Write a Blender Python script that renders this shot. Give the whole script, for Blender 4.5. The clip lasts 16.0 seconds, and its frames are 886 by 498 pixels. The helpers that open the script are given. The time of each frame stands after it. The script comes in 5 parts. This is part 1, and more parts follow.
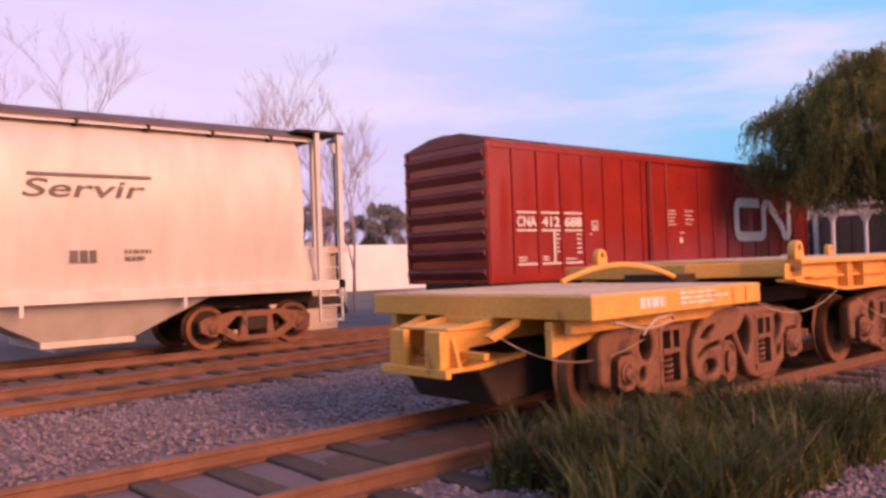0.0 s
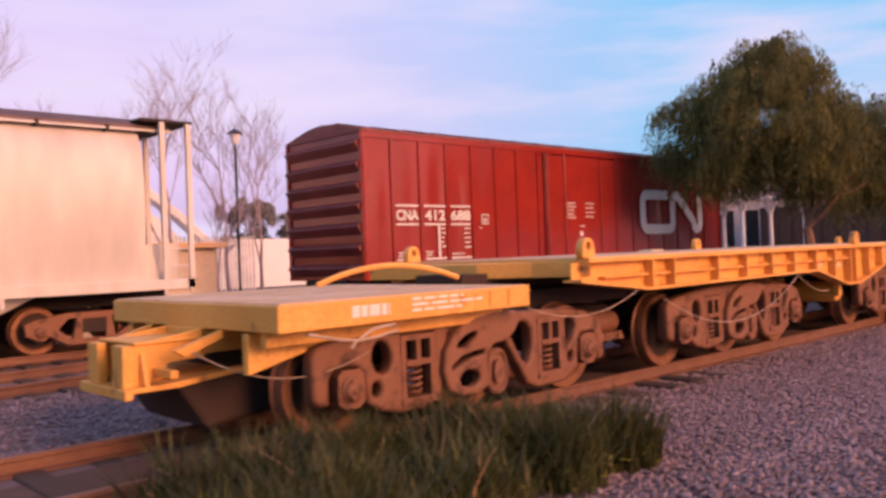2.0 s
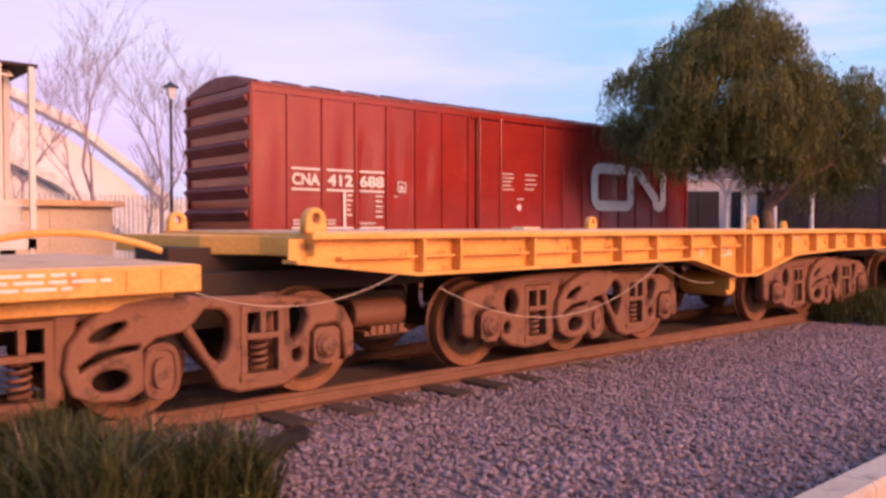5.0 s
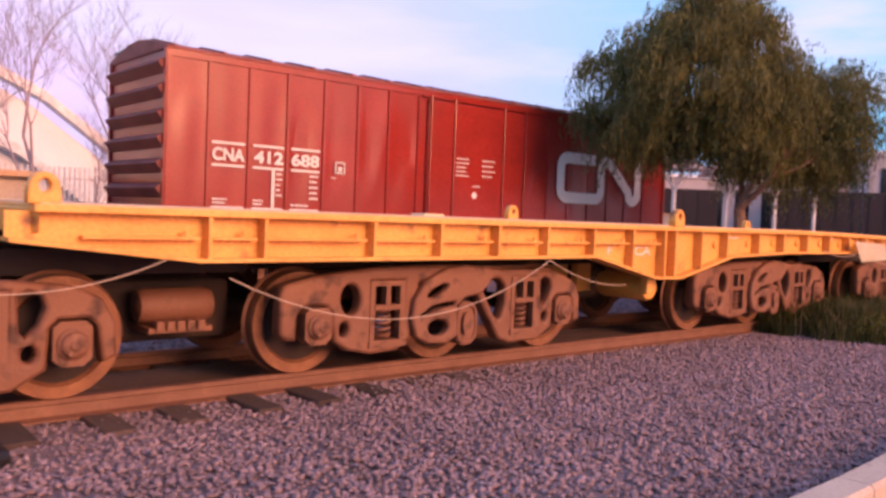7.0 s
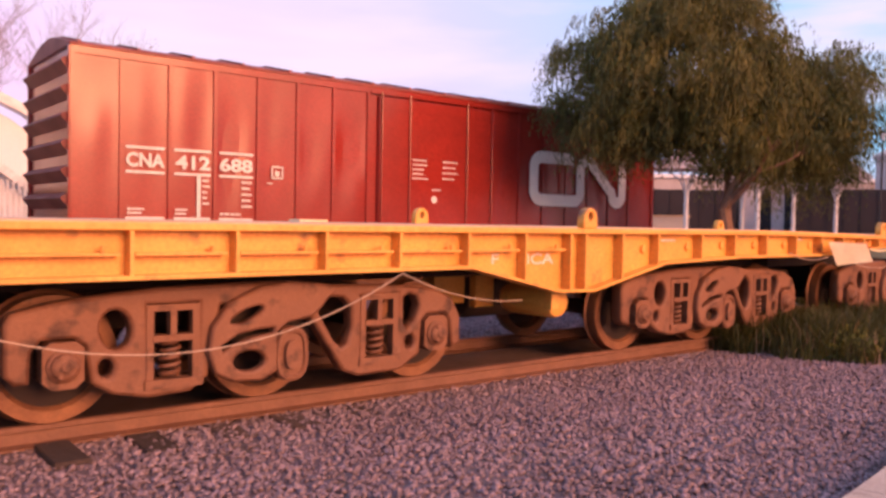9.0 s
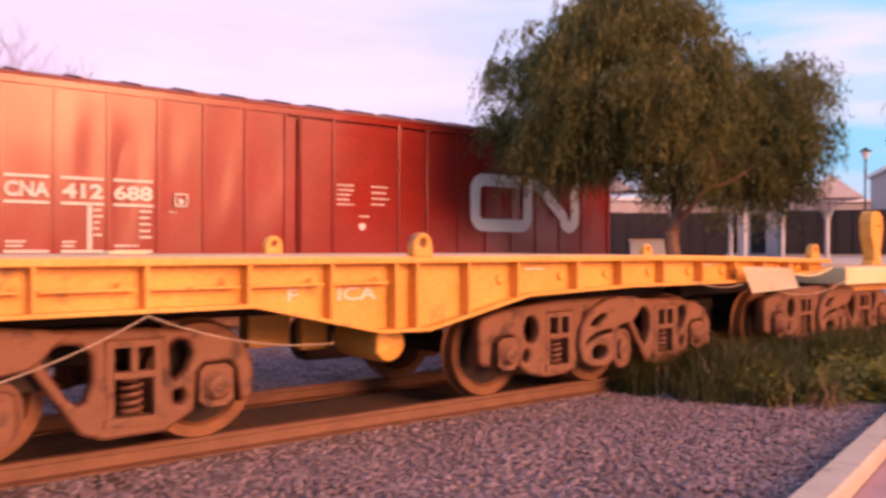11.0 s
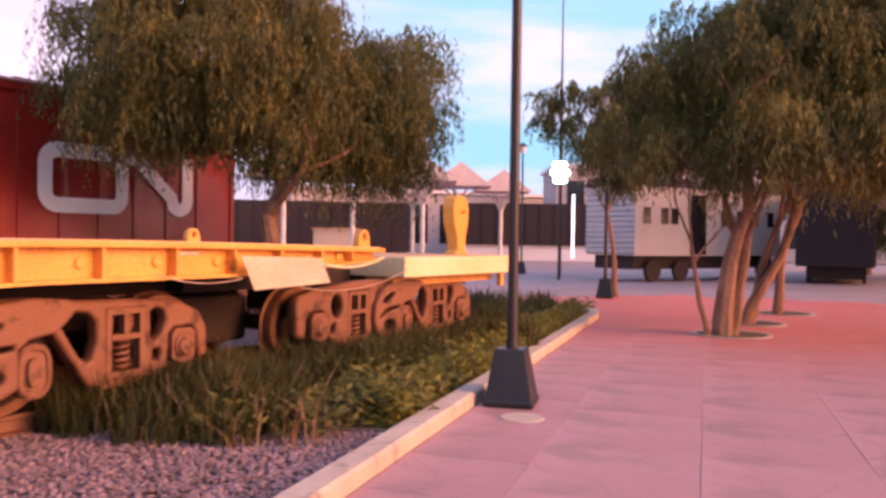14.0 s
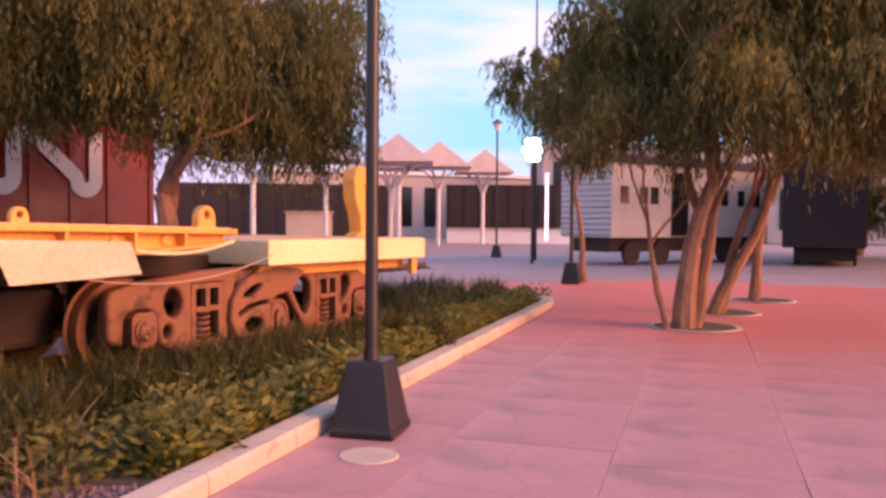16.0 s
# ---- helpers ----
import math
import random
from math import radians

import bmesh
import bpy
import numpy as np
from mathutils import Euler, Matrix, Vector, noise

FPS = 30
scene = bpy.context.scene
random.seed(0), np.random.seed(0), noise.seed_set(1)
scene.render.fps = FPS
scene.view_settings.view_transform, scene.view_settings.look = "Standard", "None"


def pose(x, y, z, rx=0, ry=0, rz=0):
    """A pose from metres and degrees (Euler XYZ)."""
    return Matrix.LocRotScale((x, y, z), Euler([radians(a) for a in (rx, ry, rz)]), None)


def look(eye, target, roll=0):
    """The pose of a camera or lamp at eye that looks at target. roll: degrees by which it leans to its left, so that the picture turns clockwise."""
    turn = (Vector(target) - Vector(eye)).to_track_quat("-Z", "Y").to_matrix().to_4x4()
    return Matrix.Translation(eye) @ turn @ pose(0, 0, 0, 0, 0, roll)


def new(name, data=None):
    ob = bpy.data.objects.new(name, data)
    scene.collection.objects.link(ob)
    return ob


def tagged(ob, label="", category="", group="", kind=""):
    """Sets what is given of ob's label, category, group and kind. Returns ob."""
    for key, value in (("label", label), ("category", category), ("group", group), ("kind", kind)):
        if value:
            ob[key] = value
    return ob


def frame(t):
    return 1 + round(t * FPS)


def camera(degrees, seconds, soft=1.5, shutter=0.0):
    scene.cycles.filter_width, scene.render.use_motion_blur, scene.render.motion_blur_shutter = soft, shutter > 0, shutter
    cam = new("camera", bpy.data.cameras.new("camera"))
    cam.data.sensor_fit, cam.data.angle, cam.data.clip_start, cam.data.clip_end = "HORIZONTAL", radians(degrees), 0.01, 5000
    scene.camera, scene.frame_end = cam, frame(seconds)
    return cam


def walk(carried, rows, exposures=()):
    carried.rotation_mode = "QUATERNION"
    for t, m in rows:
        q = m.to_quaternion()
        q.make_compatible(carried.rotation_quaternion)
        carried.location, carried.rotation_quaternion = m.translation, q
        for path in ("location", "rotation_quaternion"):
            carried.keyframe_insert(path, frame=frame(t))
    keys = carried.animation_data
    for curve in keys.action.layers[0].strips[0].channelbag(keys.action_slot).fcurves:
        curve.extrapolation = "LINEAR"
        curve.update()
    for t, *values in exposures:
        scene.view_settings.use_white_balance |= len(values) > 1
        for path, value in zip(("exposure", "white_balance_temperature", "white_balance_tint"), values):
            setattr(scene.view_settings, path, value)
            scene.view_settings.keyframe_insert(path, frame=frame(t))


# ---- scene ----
cam = camera(57.1, 16.0, soft=3.0, shutter=0.5)
PATH = [
    (0, (-0.968, 0.128, 1.602), (0.342, 1.639, 1.638), -1.9),
    (0.5, (-0.351, 0.006, 1.593), (0.953, 1.523, 1.594), -2.8),
    (1, (0.099, -0.216, 1.589), (1.401, 1.301, 1.585), -2.7),
    (1.5, (0.551, -0.424, 1.602), (1.867, 1.083, 1.598), -2.2),
    (2, (1.06, -0.638, 1.616), (2.431, 0.818, 1.629), -2.2),
    (2.5, (1.524, -0.822, 1.629), (2.917, 0.613, 1.654), -1.6),
    (3, (2.102, -0.891, 1.603), (3.497, 0.542, 1.635), -1.1),
    (3.2, (2.367, -0.857, 1.58), (3.76, 0.578, 1.617), -0.9),
    (5.3, (4.381, -1.209, 1.597), (5.706, 0.287, 1.521), 0.2),
    (5.5, (4.577, -1.205, 1.602), (5.932, 0.264, 1.53), 0.8),
    (6, (5.092, -1.264, 1.583), (6.435, 0.216, 1.506), 1.8),
    (6.5, (5.573, -1.192, 1.587), (6.894, 0.307, 1.502), 2.3),
    (7, (6.148, -1.188, 1.559), (7.455, 0.324, 1.474), 2.3),
    (7.5, (6.685, -1.127, 1.582), (7.946, 0.423, 1.491), 2.0),
    (8, (7.264, -1.052, 1.597), (8.533, 0.491, 1.502), 1.6),
    (8.2, (7.504, -1.06, 1.571), (8.799, 0.462, 1.476), 1.6),
    (10.5, (9.799, -1.058, 1.579), (10.935, 0.588, 1.569), 0.0),
    (11, (10.338, -1.174, 1.598), (11.58, 0.394, 1.596), 0.2),
    (11.5, (10.838, -1.133, 1.615), (12.179, 0.351, 1.619), 0.7),
    (12, (11.4, -1.196, 1.58), (12.813, 0.22, 1.602), 1.2),
    (12.5, (11.945, -1.205, 1.6), (13.427, 0.138, 1.611), 1.4),
    (13, (12.508, -1.254, 1.583), (14.143, -0.103, 1.59), 1.0),
    (13.5, (13.064, -1.327, 1.585), (14.738, -0.232, 1.575), 1.0),
    (14, (13.649, -1.326, 1.567), (15.347, -0.27, 1.545), 0.8),
    (14.5, (14.181, -1.394, 1.56), (15.888, -0.351, 1.532), 0.7),
    (15, (14.728, -1.368, 1.548), (16.426, -0.312, 1.512), 0.5),
    (15.5, (15.361, -1.365, 1.528), (17.064, -0.319, 1.487), 0.6),
    (16, (15.878, -1.315, 1.526), (17.581, -0.267, 1.464), 0.4),
]
LIGHT = [(0, -0.03, 6250, 21), (2, -0.08, 6150, 15), (3, -0.06, 6150, 15), (5.5, 0.1, 5720, 14), (7, 0.15, 5780, 16), (8.2, 0.17, 6300, 20), (11, 0.2, 6650, 19), (12.5, 0.34, 6850, 23), (16, 0.44, 6700, 28)]
walk(cam, [(t, look(eye, target, roll)) for t, eye, target, roll in PATH], LIGHT)

# ---- light ----
world = bpy.data.worlds.new("dusk_sky")
scene.world = world
world.use_nodes = True
wn, wl = world.node_tree.nodes, world.node_tree.links
wn.clear()
w_out = wn.new("ShaderNodeOutputWorld")
w_bg = wn.new("ShaderNodeBackground")
w_bg.inputs["Strength"].default_value = 1.0
w_tc = wn.new("ShaderNodeTexCoord")


def w_dot(vec):
    n = wn.new("ShaderNodeVectorMath")
    n.operation = "DOT_PRODUCT"
    n.inputs[1].default_value = vec
    wl.new(w_tc.outputs["Generated"], n.inputs[0])
    return n.outputs["Value"]


def w_ramp(src, stops):
    n = wn.new("ShaderNodeValToRGB")
    while len(n.color_ramp.elements) < len(stops):
        n.color_ramp.elements.new(0.5)
    for e, (p, c) in zip(n.color_ramp.elements, stops):
        e.position, e.color = p, (*c, 1)
    wl.new(src, n.inputs["Fac"])
    return n.outputs["Color"]


def w_mix(fac, a, b):
    n = wn.new("ShaderNodeMix")
    n.data_type = "RGBA"
    if isinstance(fac, float):
        n.inputs["Factor"].default_value = fac
    else:
        wl.new(fac, n.inputs["Factor"])
    wl.new(a, n.inputs["A"])
    wl.new(b, n.inputs["B"])
    return n.outputs["Result"]


# evening sky: rosy towards the north-west, clear blue towards the east, paler at the horizon
pink_side = w_dot((math.cos(radians(78)), math.sin(radians(78)), 0.0))
up = w_dot((0, 0, 1))
rosy = w_ramp(up, [(0.0, (0.70, 0.50, 0.72)), (0.12, (0.94, 0.68, 0.93)), (0.45, (0.78, 0.70, 1.0)), (1.0, (0.36, 0.46, 0.82))])
blue = w_ramp(up, [(0.0, (0.52, 0.60, 0.78)), (0.10, (0.30, 0.66, 0.92)), (0.40, (0.34, 0.64, 0.96)), (1.0, (0.22, 0.38, 0.80))])
side = w_ramp(pink_side, [(0.0, (0, 0, 0)), (0.66, (0, 0, 0)), (0.985, (1, 1, 1))])
w_map = wn.new("ShaderNodeMapping")
w_map.inputs["Scale"].default_value = (1.6, 1.6, 9.0)
wl.new(w_tc.outputs["Generated"], w_map.inputs["Vector"])
w_noise = wn.new("ShaderNodeTexNoise")
w_noise.inputs["Scale"].default_value, w_noise.inputs["Detail"].default_value = 1.7, 6
wl.new(w_map.outputs["Vector"], w_noise.inputs["Vector"])
cloud = w_ramp(w_noise.outputs["Fac"], [(0.0, (0, 0, 0)), (0.42, (0, 0, 0)), (0.66, (0.9, 0.9, 0.9))])
cloud_col = wn.new("ShaderNodeRGB")
cloud_col.outputs[0].default_value = (0.90, 0.78, 0.95, 1)
sky_col = w_mix(cloud, w_mix(side, blue, rosy), cloud_col.outputs[0])
# sunset glow low in the south-west
glow_d = wn.new("ShaderNodeVectorMath")
glow_d.operation = "DOT_PRODUCT"
glow_d.inputs[1].default_value = Vector((math.cos(radians(-71)), math.sin(radians(-71)), 0.2)).normalized()
wl.new(w_tc.outputs["Generated"], glow_d.inputs[0])
glow_c = w_ramp(glow_d.outputs["Value"], [(0.0, (0, 0, 0)), (0.80, (0, 0, 0)), (0.95, (1.5, 0.52, 0.14)), (1.0, (4.5, 1.7, 0.5))])
glow_a = wn.new("ShaderNodeMix")
glow_a.data_type, glow_a.blend_type = "RGBA", "ADD"
glow_a.inputs["Factor"].default_value = 1.0
wl.new(sky_col, glow_a.inputs["A"])
wl.new(glow_c, glow_a.inputs["B"])
wl.new(glow_a.outputs["Result"], w_bg.inputs["Color"])
wl.new(w_bg.outputs["Background"], w_out.inputs["Surface"])

sun_data = bpy.data.lights.new("low_sun", "SUN")
sun_data.energy, sun_data.angle, sun_data.color = 4.3, radians(30), (1.0, 0.45, 0.20)
sun = new("low_sun", sun_data)
sun.matrix_world = look((0, 0, 0), (math.cos(radians(99)) * 0.94, math.sin(radians(99)) * 0.94, -0.345))


# ---- materials ----
def mat(name, col, col2=None, rough=0.6, metal=0.0, scale=4.0, fine=60.0, bump=0.2, dirt=None, dirt_amount=0.45, rand=0.0, spec=0.5, stretch=(1, 1, 1), island=0.0):
    m = bpy.data.materials.new(name)
    m.use_nodes = True
    n, l = m.node_tree.nodes, m.node_tree.links
    b = n["Principled BSDF"]
    b.inputs["Roughness"].default_value, b.inputs["Metallic"].default_value = rough, metal
    b.inputs["Specular IOR Level"].default_value = spec
    tc = n.new("ShaderNodeTexCoord")
    mp = n.new("ShaderNodeMapping")
    mp.inputs["Scale"].default_value = stretch
    l.new(tc.outputs["Object"], mp.inputs["Vector"])

    def tex(s, detail):
        t = n.new("ShaderNodeTexNoise")
        t.inputs["Scale"].default_value, t.inputs["Detail"].default_value = s, detail
        l.new(mp.outputs["Vector"], t.inputs["Vector"])
        return t.outputs["Fac"]

    def ramp(src, lo, hi):
        r = n.new("ShaderNodeMapRange")
        r.inputs["From Min"].default_value, r.inputs["From Max"].default_value = lo, hi
        l.new(src, r.inputs["Value"])
        return r.outputs["Result"]

    def mix(f, a, c):
        x = n.new("ShaderNodeMix")
        x.data_type = "RGBA"
        l.new(f, x.inputs["Factor"])
        for key, v in (("A", a), ("B", c)):
            if isinstance(v, tuple):
                x.inputs[key].default_value = (*v, 1)
            else:
                l.new(v, x.inputs[key])
        return x.outputs["Result"]

    col2 = col2 or tuple(c * 0.72 for c in col)
    big, small = tex(scale, 5), tex(fine, 4)
    c = mix(ramp(big, 0.35, 0.65), col, col2)
    c = mix(ramp(small, 0.25, 1.1), c, tuple(v * 0.6 for v in col2))
    if dirt:
        c = mix(ramp(tex(scale * 2.3, 8), 1.0 - dirt_amount, 1.12 - dirt_amount), c, dirt)
    if rand or island:
        if island:
            oi = n.new("ShaderNodeNewGeometry").outputs["Random Per Island"]
        else:
            oi = n.new("ShaderNodeObjectInfo").outputs["Random"]
        r = n.new("ShaderNodeMapRange")
        k = rand or island
        r.inputs["To Min"].default_value, r.inputs["To Max"].default_value = 1 - k, 1 + k
        l.new(oi, r.inputs["Value"])
        h = n.new("ShaderNodeHueSaturation")
        l.new(r.outputs["Result"], h.inputs["Value"])
        l.new(c, h.inputs["Color"])
        c = h.outputs["Color"]
    l.new(c, b.inputs["Base Color"])
    rr = n.new("ShaderNodeMapRange")
    rr.inputs["To Min"].default_value, rr.inputs["To Max"].default_value = max(0.05, rough - 0.12), min(1, rough + 0.15)
    l.new(big, rr.inputs["Value"])
    l.new(rr.outputs["Result"], b.inputs["Roughness"])
    if bump:
        bp = n.new("ShaderNodeBump")
        bp.inputs["Strength"].default_value, bp.inputs["Distance"].default_value = bump, 0.01
        l.new(small, bp.inputs["Height"])
        l.new(bp.outputs["Normal"], b.inputs["Normal"])
    return m


M = {}
M["yellow"] = mat("yellow_paint", (0.86, 0.43, 0.085), (0.74, 0.33, 0.055), 0.5, 0, 1.6, 35, 0.12, (0.20, 0.075, 0.03), 0.36)
M["cream"] = mat("faded_cream_paint", (0.86, 0.72, 0.45), (0.78, 0.58, 0.28), 0.5, 0, 2, 30, 0.1, (0.4, 0.2, 0.08), 0.3)
M["deck"] = mat("worn_deck", (0.74, 0.50, 0.33), (0.64, 0.38, 0.18), 0.7, 0, 1.5, 25, 0.3, (0.3, 0.2, 0.15), 0.4)
M["rust"] = mat("rusty_cast_steel", (0.185, 0.068, 0.032), (0.245, 0.105, 0.058), 0.62, 0.1, 2.2, 40, 0.45, (0.07, 0.026, 0.014), 0.44)
M["wheel"] = mat("wheel_steel", (0.30, 0.13, 0.06), (0.20, 0.08, 0.04), 0.55, 0.4, 3, 40, 0.3, (0.08, 0.04, 0.03), 0.4)
# near-black base: shade under the wagons is put into this steel's colour
M["dark"] = mat("dark_shaded_steel", (0.026, 0.015, 0.012), (0.048, 0.024, 0.017), 0.8, 0.1, 3, 30, 0.3)
M["red"] = mat("boxcar_red_paint", (0.33, 0.030, 0.020), (0.26, 0.022, 0.016), 0.18, 0, 0.9, 20, 0.03, (0.20, 0.05, 0.03), 0.30)
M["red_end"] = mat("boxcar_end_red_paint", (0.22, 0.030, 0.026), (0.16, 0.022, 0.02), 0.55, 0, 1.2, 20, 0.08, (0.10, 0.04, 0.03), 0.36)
M["walkway_brown"] = mat("grimy_brown_walkway", (0.16, 0.08, 0.07), (0.11, 0.06, 0.05), 0.6, 0.1, 2, 20, 0.1)
M["roof"] = mat("boxcar_roof", (0.30, 0.065, 0.05), (0.21, 0.05, 0.04), 0.6, 0.1, 2, 20, 0.1)
M["white"] = mat("white_lettering", (0.80, 0.76, 0.72), (0.70, 0.64, 0.60), 0.6, 0, 6, 40, 0.05, (0.45, 0.2, 0.16), 0.22)
M["emblem"] = mat("white_emblem_paint", (0.90, 0.83, 0.76), (0.84, 0.76, 0.69), 0.55, 0, 3, 40, 0.05, (0.55, 0.34, 0.30), 0.2)
M["hopper"] = mat("pale_grey_hopper_paint", (0.68, 0.62, 0.58), (0.62, 0.55, 0.50), 0.40, 0, 0.5, 2.5, 0.0, (0.50, 0.40, 0.33), 0.24, stretch=(1, 1, 0.3))
M["hopper_dark"] = mat("grey_lettering", (0.16, 0.13, 0.12), None, 0.6)
M["rail"] = mat("rusty_rail", (0.25, 0.115, 0.07), (0.18, 0.08, 0.05), 0.6, 0.3, 3, 40, 0.3)
M["tie"] = mat("old_timber", (0.06, 0.033, 0.026), (0.10, 0.06, 0.045), 0.9, 0, 3, 50, 0.6, rand=0.35, stretch=(6, 1, 6))
M["soil"] = mat("gravel_soil", (0.20, 0.135, 0.14), (0.14, 0.095, 0.10), 0.95, 0, 0.7, 30, 0.8, (0.12, 0.085, 0.07), 0.45)
M["ground"] = mat("dusty_ground", (0.16, 0.125, 0.11), (0.11, 0.095, 0.085), 0.95, 0, 0.3, 12, 0.6)
M["stone"] = mat("ballast_stone", (0.31, 0.215, 0.235), (0.24, 0.165, 0.18), 0.9, 0, 1.2, 80, 0.4, island=0.38)
M["kerb"] = mat("kerb_concrete", (0.56, 0.46, 0.37), (0.46, 0.37, 0.30), 0.85, 0, 2, 60, 0.35, (0.24, 0.18, 0.15), 0.4)
M["paving"] = mat("pink_paving", (0.51, 0.285, 0.29), (0.42, 0.22, 0.225), 0.6, 0, 0.6, 50, 0.35, (0.30, 0.175, 0.175), 0.46, rand=0.035)
M["asphalt"] = mat("grey_pavement", (0.36, 0.28, 0.29), (0.30, 0.23, 0.24), 0.85, 0, 0.5, 30, 0.4)
M["black"] = mat("black_painted_steel", (0.016, 0.013, 0.014), (0.03, 0.022, 0.02), 0.38, 0.2, 4, 50, 0.15)
M["bark"] = mat("pepper_tree_bark", (0.36, 0.185, 0.11), (0.17, 0.085, 0.055), 0.9, 0, 5, 30, 0.9, stretch=(1, 1, 0.3))
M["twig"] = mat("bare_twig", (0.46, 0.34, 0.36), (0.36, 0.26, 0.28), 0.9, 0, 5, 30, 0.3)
M["leaf"] = mat("pepper_tree_leaf", (0.245, 0.215, 0.048), (0.085, 0.09, 0.024), 0.6, 0, 1.3, 20, 0.0, island=0.35)
# darker copy of the leaf colour, with the crowns' shade painted in
M["leaf_dark"] = mat("shaded_crown_leaf", (0.17, 0.17, 0.045), (0.07, 0.08, 0.026), 0.6, 0, 1.3, 20, 0.0, island=0.4)
# distance haze is mixed into this paler brown leaf colour
M["leaf_far"] = mat("haze_pale_brown_leaf", (0.26, 0.21, 0.17), (0.17, 0.155, 0.14), 0.7, 0, 1.3, 20, 0.0, island=0.3)
M["sheet"] = mat("pale_dented_sheet", (0.92, 0.83, 0.64), (0.86, 0.74, 0.52), 0.5, 0, 2, 30, 0.2, (0.5, 0.3, 0.15), 0.26)
M["grass"] = mat("grass_blade", (0.125, 0.118, 0.024), (0.052, 0.056, 0.014), 0.65, 0, 1.8, 20, 0.0, island=0.55)
M["grass_dry"] = mat("dry_grass_blade", (0.36, 0.22, 0.11), (0.28, 0.16, 0.08), 0.7, 0, 3, 20, 0.0, island=0.3)
M["plant"] = mat("bed_plant_leaf", (0.28, 0.245, 0.03), (0.10, 0.105, 0.016), 0.55, 0, 3, 20, 0.0, island=0.4)
M["flower"] = mat("white_petal", (0.8, 0.75, 0.68), None, 0.6)
M["wall_white"] = mat("white_wall", (0.84, 0.80, 0.82), (0.78, 0.74, 0.76), 0.7, 0, 0.6, 20, 0.1)
M["wall_cream"] = mat("cream_siding", (0.66, 0.55, 0.46), (0.60, 0.49, 0.40), 0.7, 0, 1, 20, 0.1)
M["steel_white"] = mat("white_steel", (0.82, 0.78, 0.78), None, 0.45, 0, 3, 30, 0.05)
M["wagon_dark"] = mat("dark_wagon_paint", (0.022, 0.014, 0.016), (0.034, 0.02, 0.022), 0.75, 0, 1, 20, 0.1)
M["coach"] = mat("coach_silver_siding", (0.52, 0.50, 0.52), (0.46, 0.44, 0.46), 0.5, 0.2, 1, 20, 0.05)
M["coach_cream"] = mat("coach_cream_side", (0.66, 0.55, 0.47), (0.60, 0.49, 0.42), 0.6, 0, 1, 20, 0.05)
M["glass_dark"] = mat("dark_window", (0.02, 0.018, 0.02), None, 0.12, 0, 3, 20, 0)
M["building"] = mat("grey_building", (0.50, 0.42, 0.42), (0.44, 0.37, 0.37), 0.75, 0, 0.5, 10, 0.1)
M["cable"] = mat("pale_cable", (0.56, 0.40, 0.29), None, 0.6)
M["roof_sheet"] = mat("pink_grey_roof_sheet", (0.72, 0.58, 0.56), (0.62, 0.49, 0.47), 0.6, 0, 1, 14, 0.1)


def glow(name, col, strength):
    m = bpy.data.materials.new(name)
    m.use_nodes = True
    b = m.node_tree.nodes["Principled BSDF"]
    b.inputs["Base Color"].default_value = (*col, 1)
    b.inputs["Emission Color"].default_value = (*col, 1)
    b.inputs["Emission Strength"].default_value = strength
    return m


def translucent(m, share):
    """Lets part of the light through thin leaves."""
    n, l = m.node_tree.nodes, m.node_tree.links
    b = n["Principled BSDF"]
    t = n.new("ShaderNodeBsdfTranslucent")
    l.new(b.inputs["Base Color"].links[0].from_socket, t.inputs["Color"])
    x = n.new("ShaderNodeMixShader")
    x.inputs["Fac"].default_value = share
    l.new(b.outputs["BSDF"], x.inputs[1])
    l.new(t.outputs["BSDF"], x.inputs[2])
    l.new(x.outputs["Shader"], n["Material Output"].inputs["Surface"])


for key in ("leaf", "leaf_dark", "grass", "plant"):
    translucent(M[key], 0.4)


def red_lane(m):
    """The paving turns red round the tree pits, with a worn, uneven border."""
    n, l = m.node_tree.nodes, m.node_tree.links
    b = n["Principled BSDF"]
    src = b.inputs["Base Color"].links[0].from_socket
    geo = n.new("ShaderNodeNewGeometry")
    sep = n.new("ShaderNodeSeparateXYZ")
    l.new(geo.outputs["Position"], sep.inputs["Vector"])
    no = n.new("ShaderNodeTexNoise")
    no.inputs["Scale"].default_value = 0.35
    l.new(geo.outputs["Position"], no.inputs["Vector"])
    ad = n.new("ShaderNodeMath")
    ad.operation = "MULTIPLY_ADD"
    ad.inputs[1].default_value = 4.0
    l.new(no.outputs["Fac"], ad.inputs[0])
    l.new(sep.outputs["X"], ad.inputs[2])
    mr = n.new("ShaderNodeMapRange")
    mr.interpolation_type = "SMOOTHSTEP"
    mr.inputs["From Min"].default_value, mr.inputs["From Max"].default_value = 25.0, 31.5
    l.new(ad.outputs["Value"], mr.inputs["Value"])
    south = n.new("ShaderNodeMapRange")
    south.interpolation_type = "SMOOTHSTEP"
    south.inputs["From Min"].default_value, south.inputs["From Max"].default_value = -5.0, 3.0
    south.inputs["To Min"].default_value = 0.35
    l.new(sep.outputs["Y"], south.inputs["Value"])
    both = n.new("ShaderNodeMath")
    both.operation = "MULTIPLY"
    l.new(mr.outputs["Result"], both.inputs[0])
    l.new(south.outputs["Result"], both.inputs[1])
    x = n.new("ShaderNodeMix")
    x.data_type = "RGBA"
    l.new(both.outputs["Value"], x.inputs["Factor"])
    l.new(src, x.inputs["A"])
    x.inputs["B"].default_value = (0.52, 0.13, 0.10, 1)
    l.new(x.outputs["Result"], b.inputs["Base Color"])


red_lane(M["paving"])


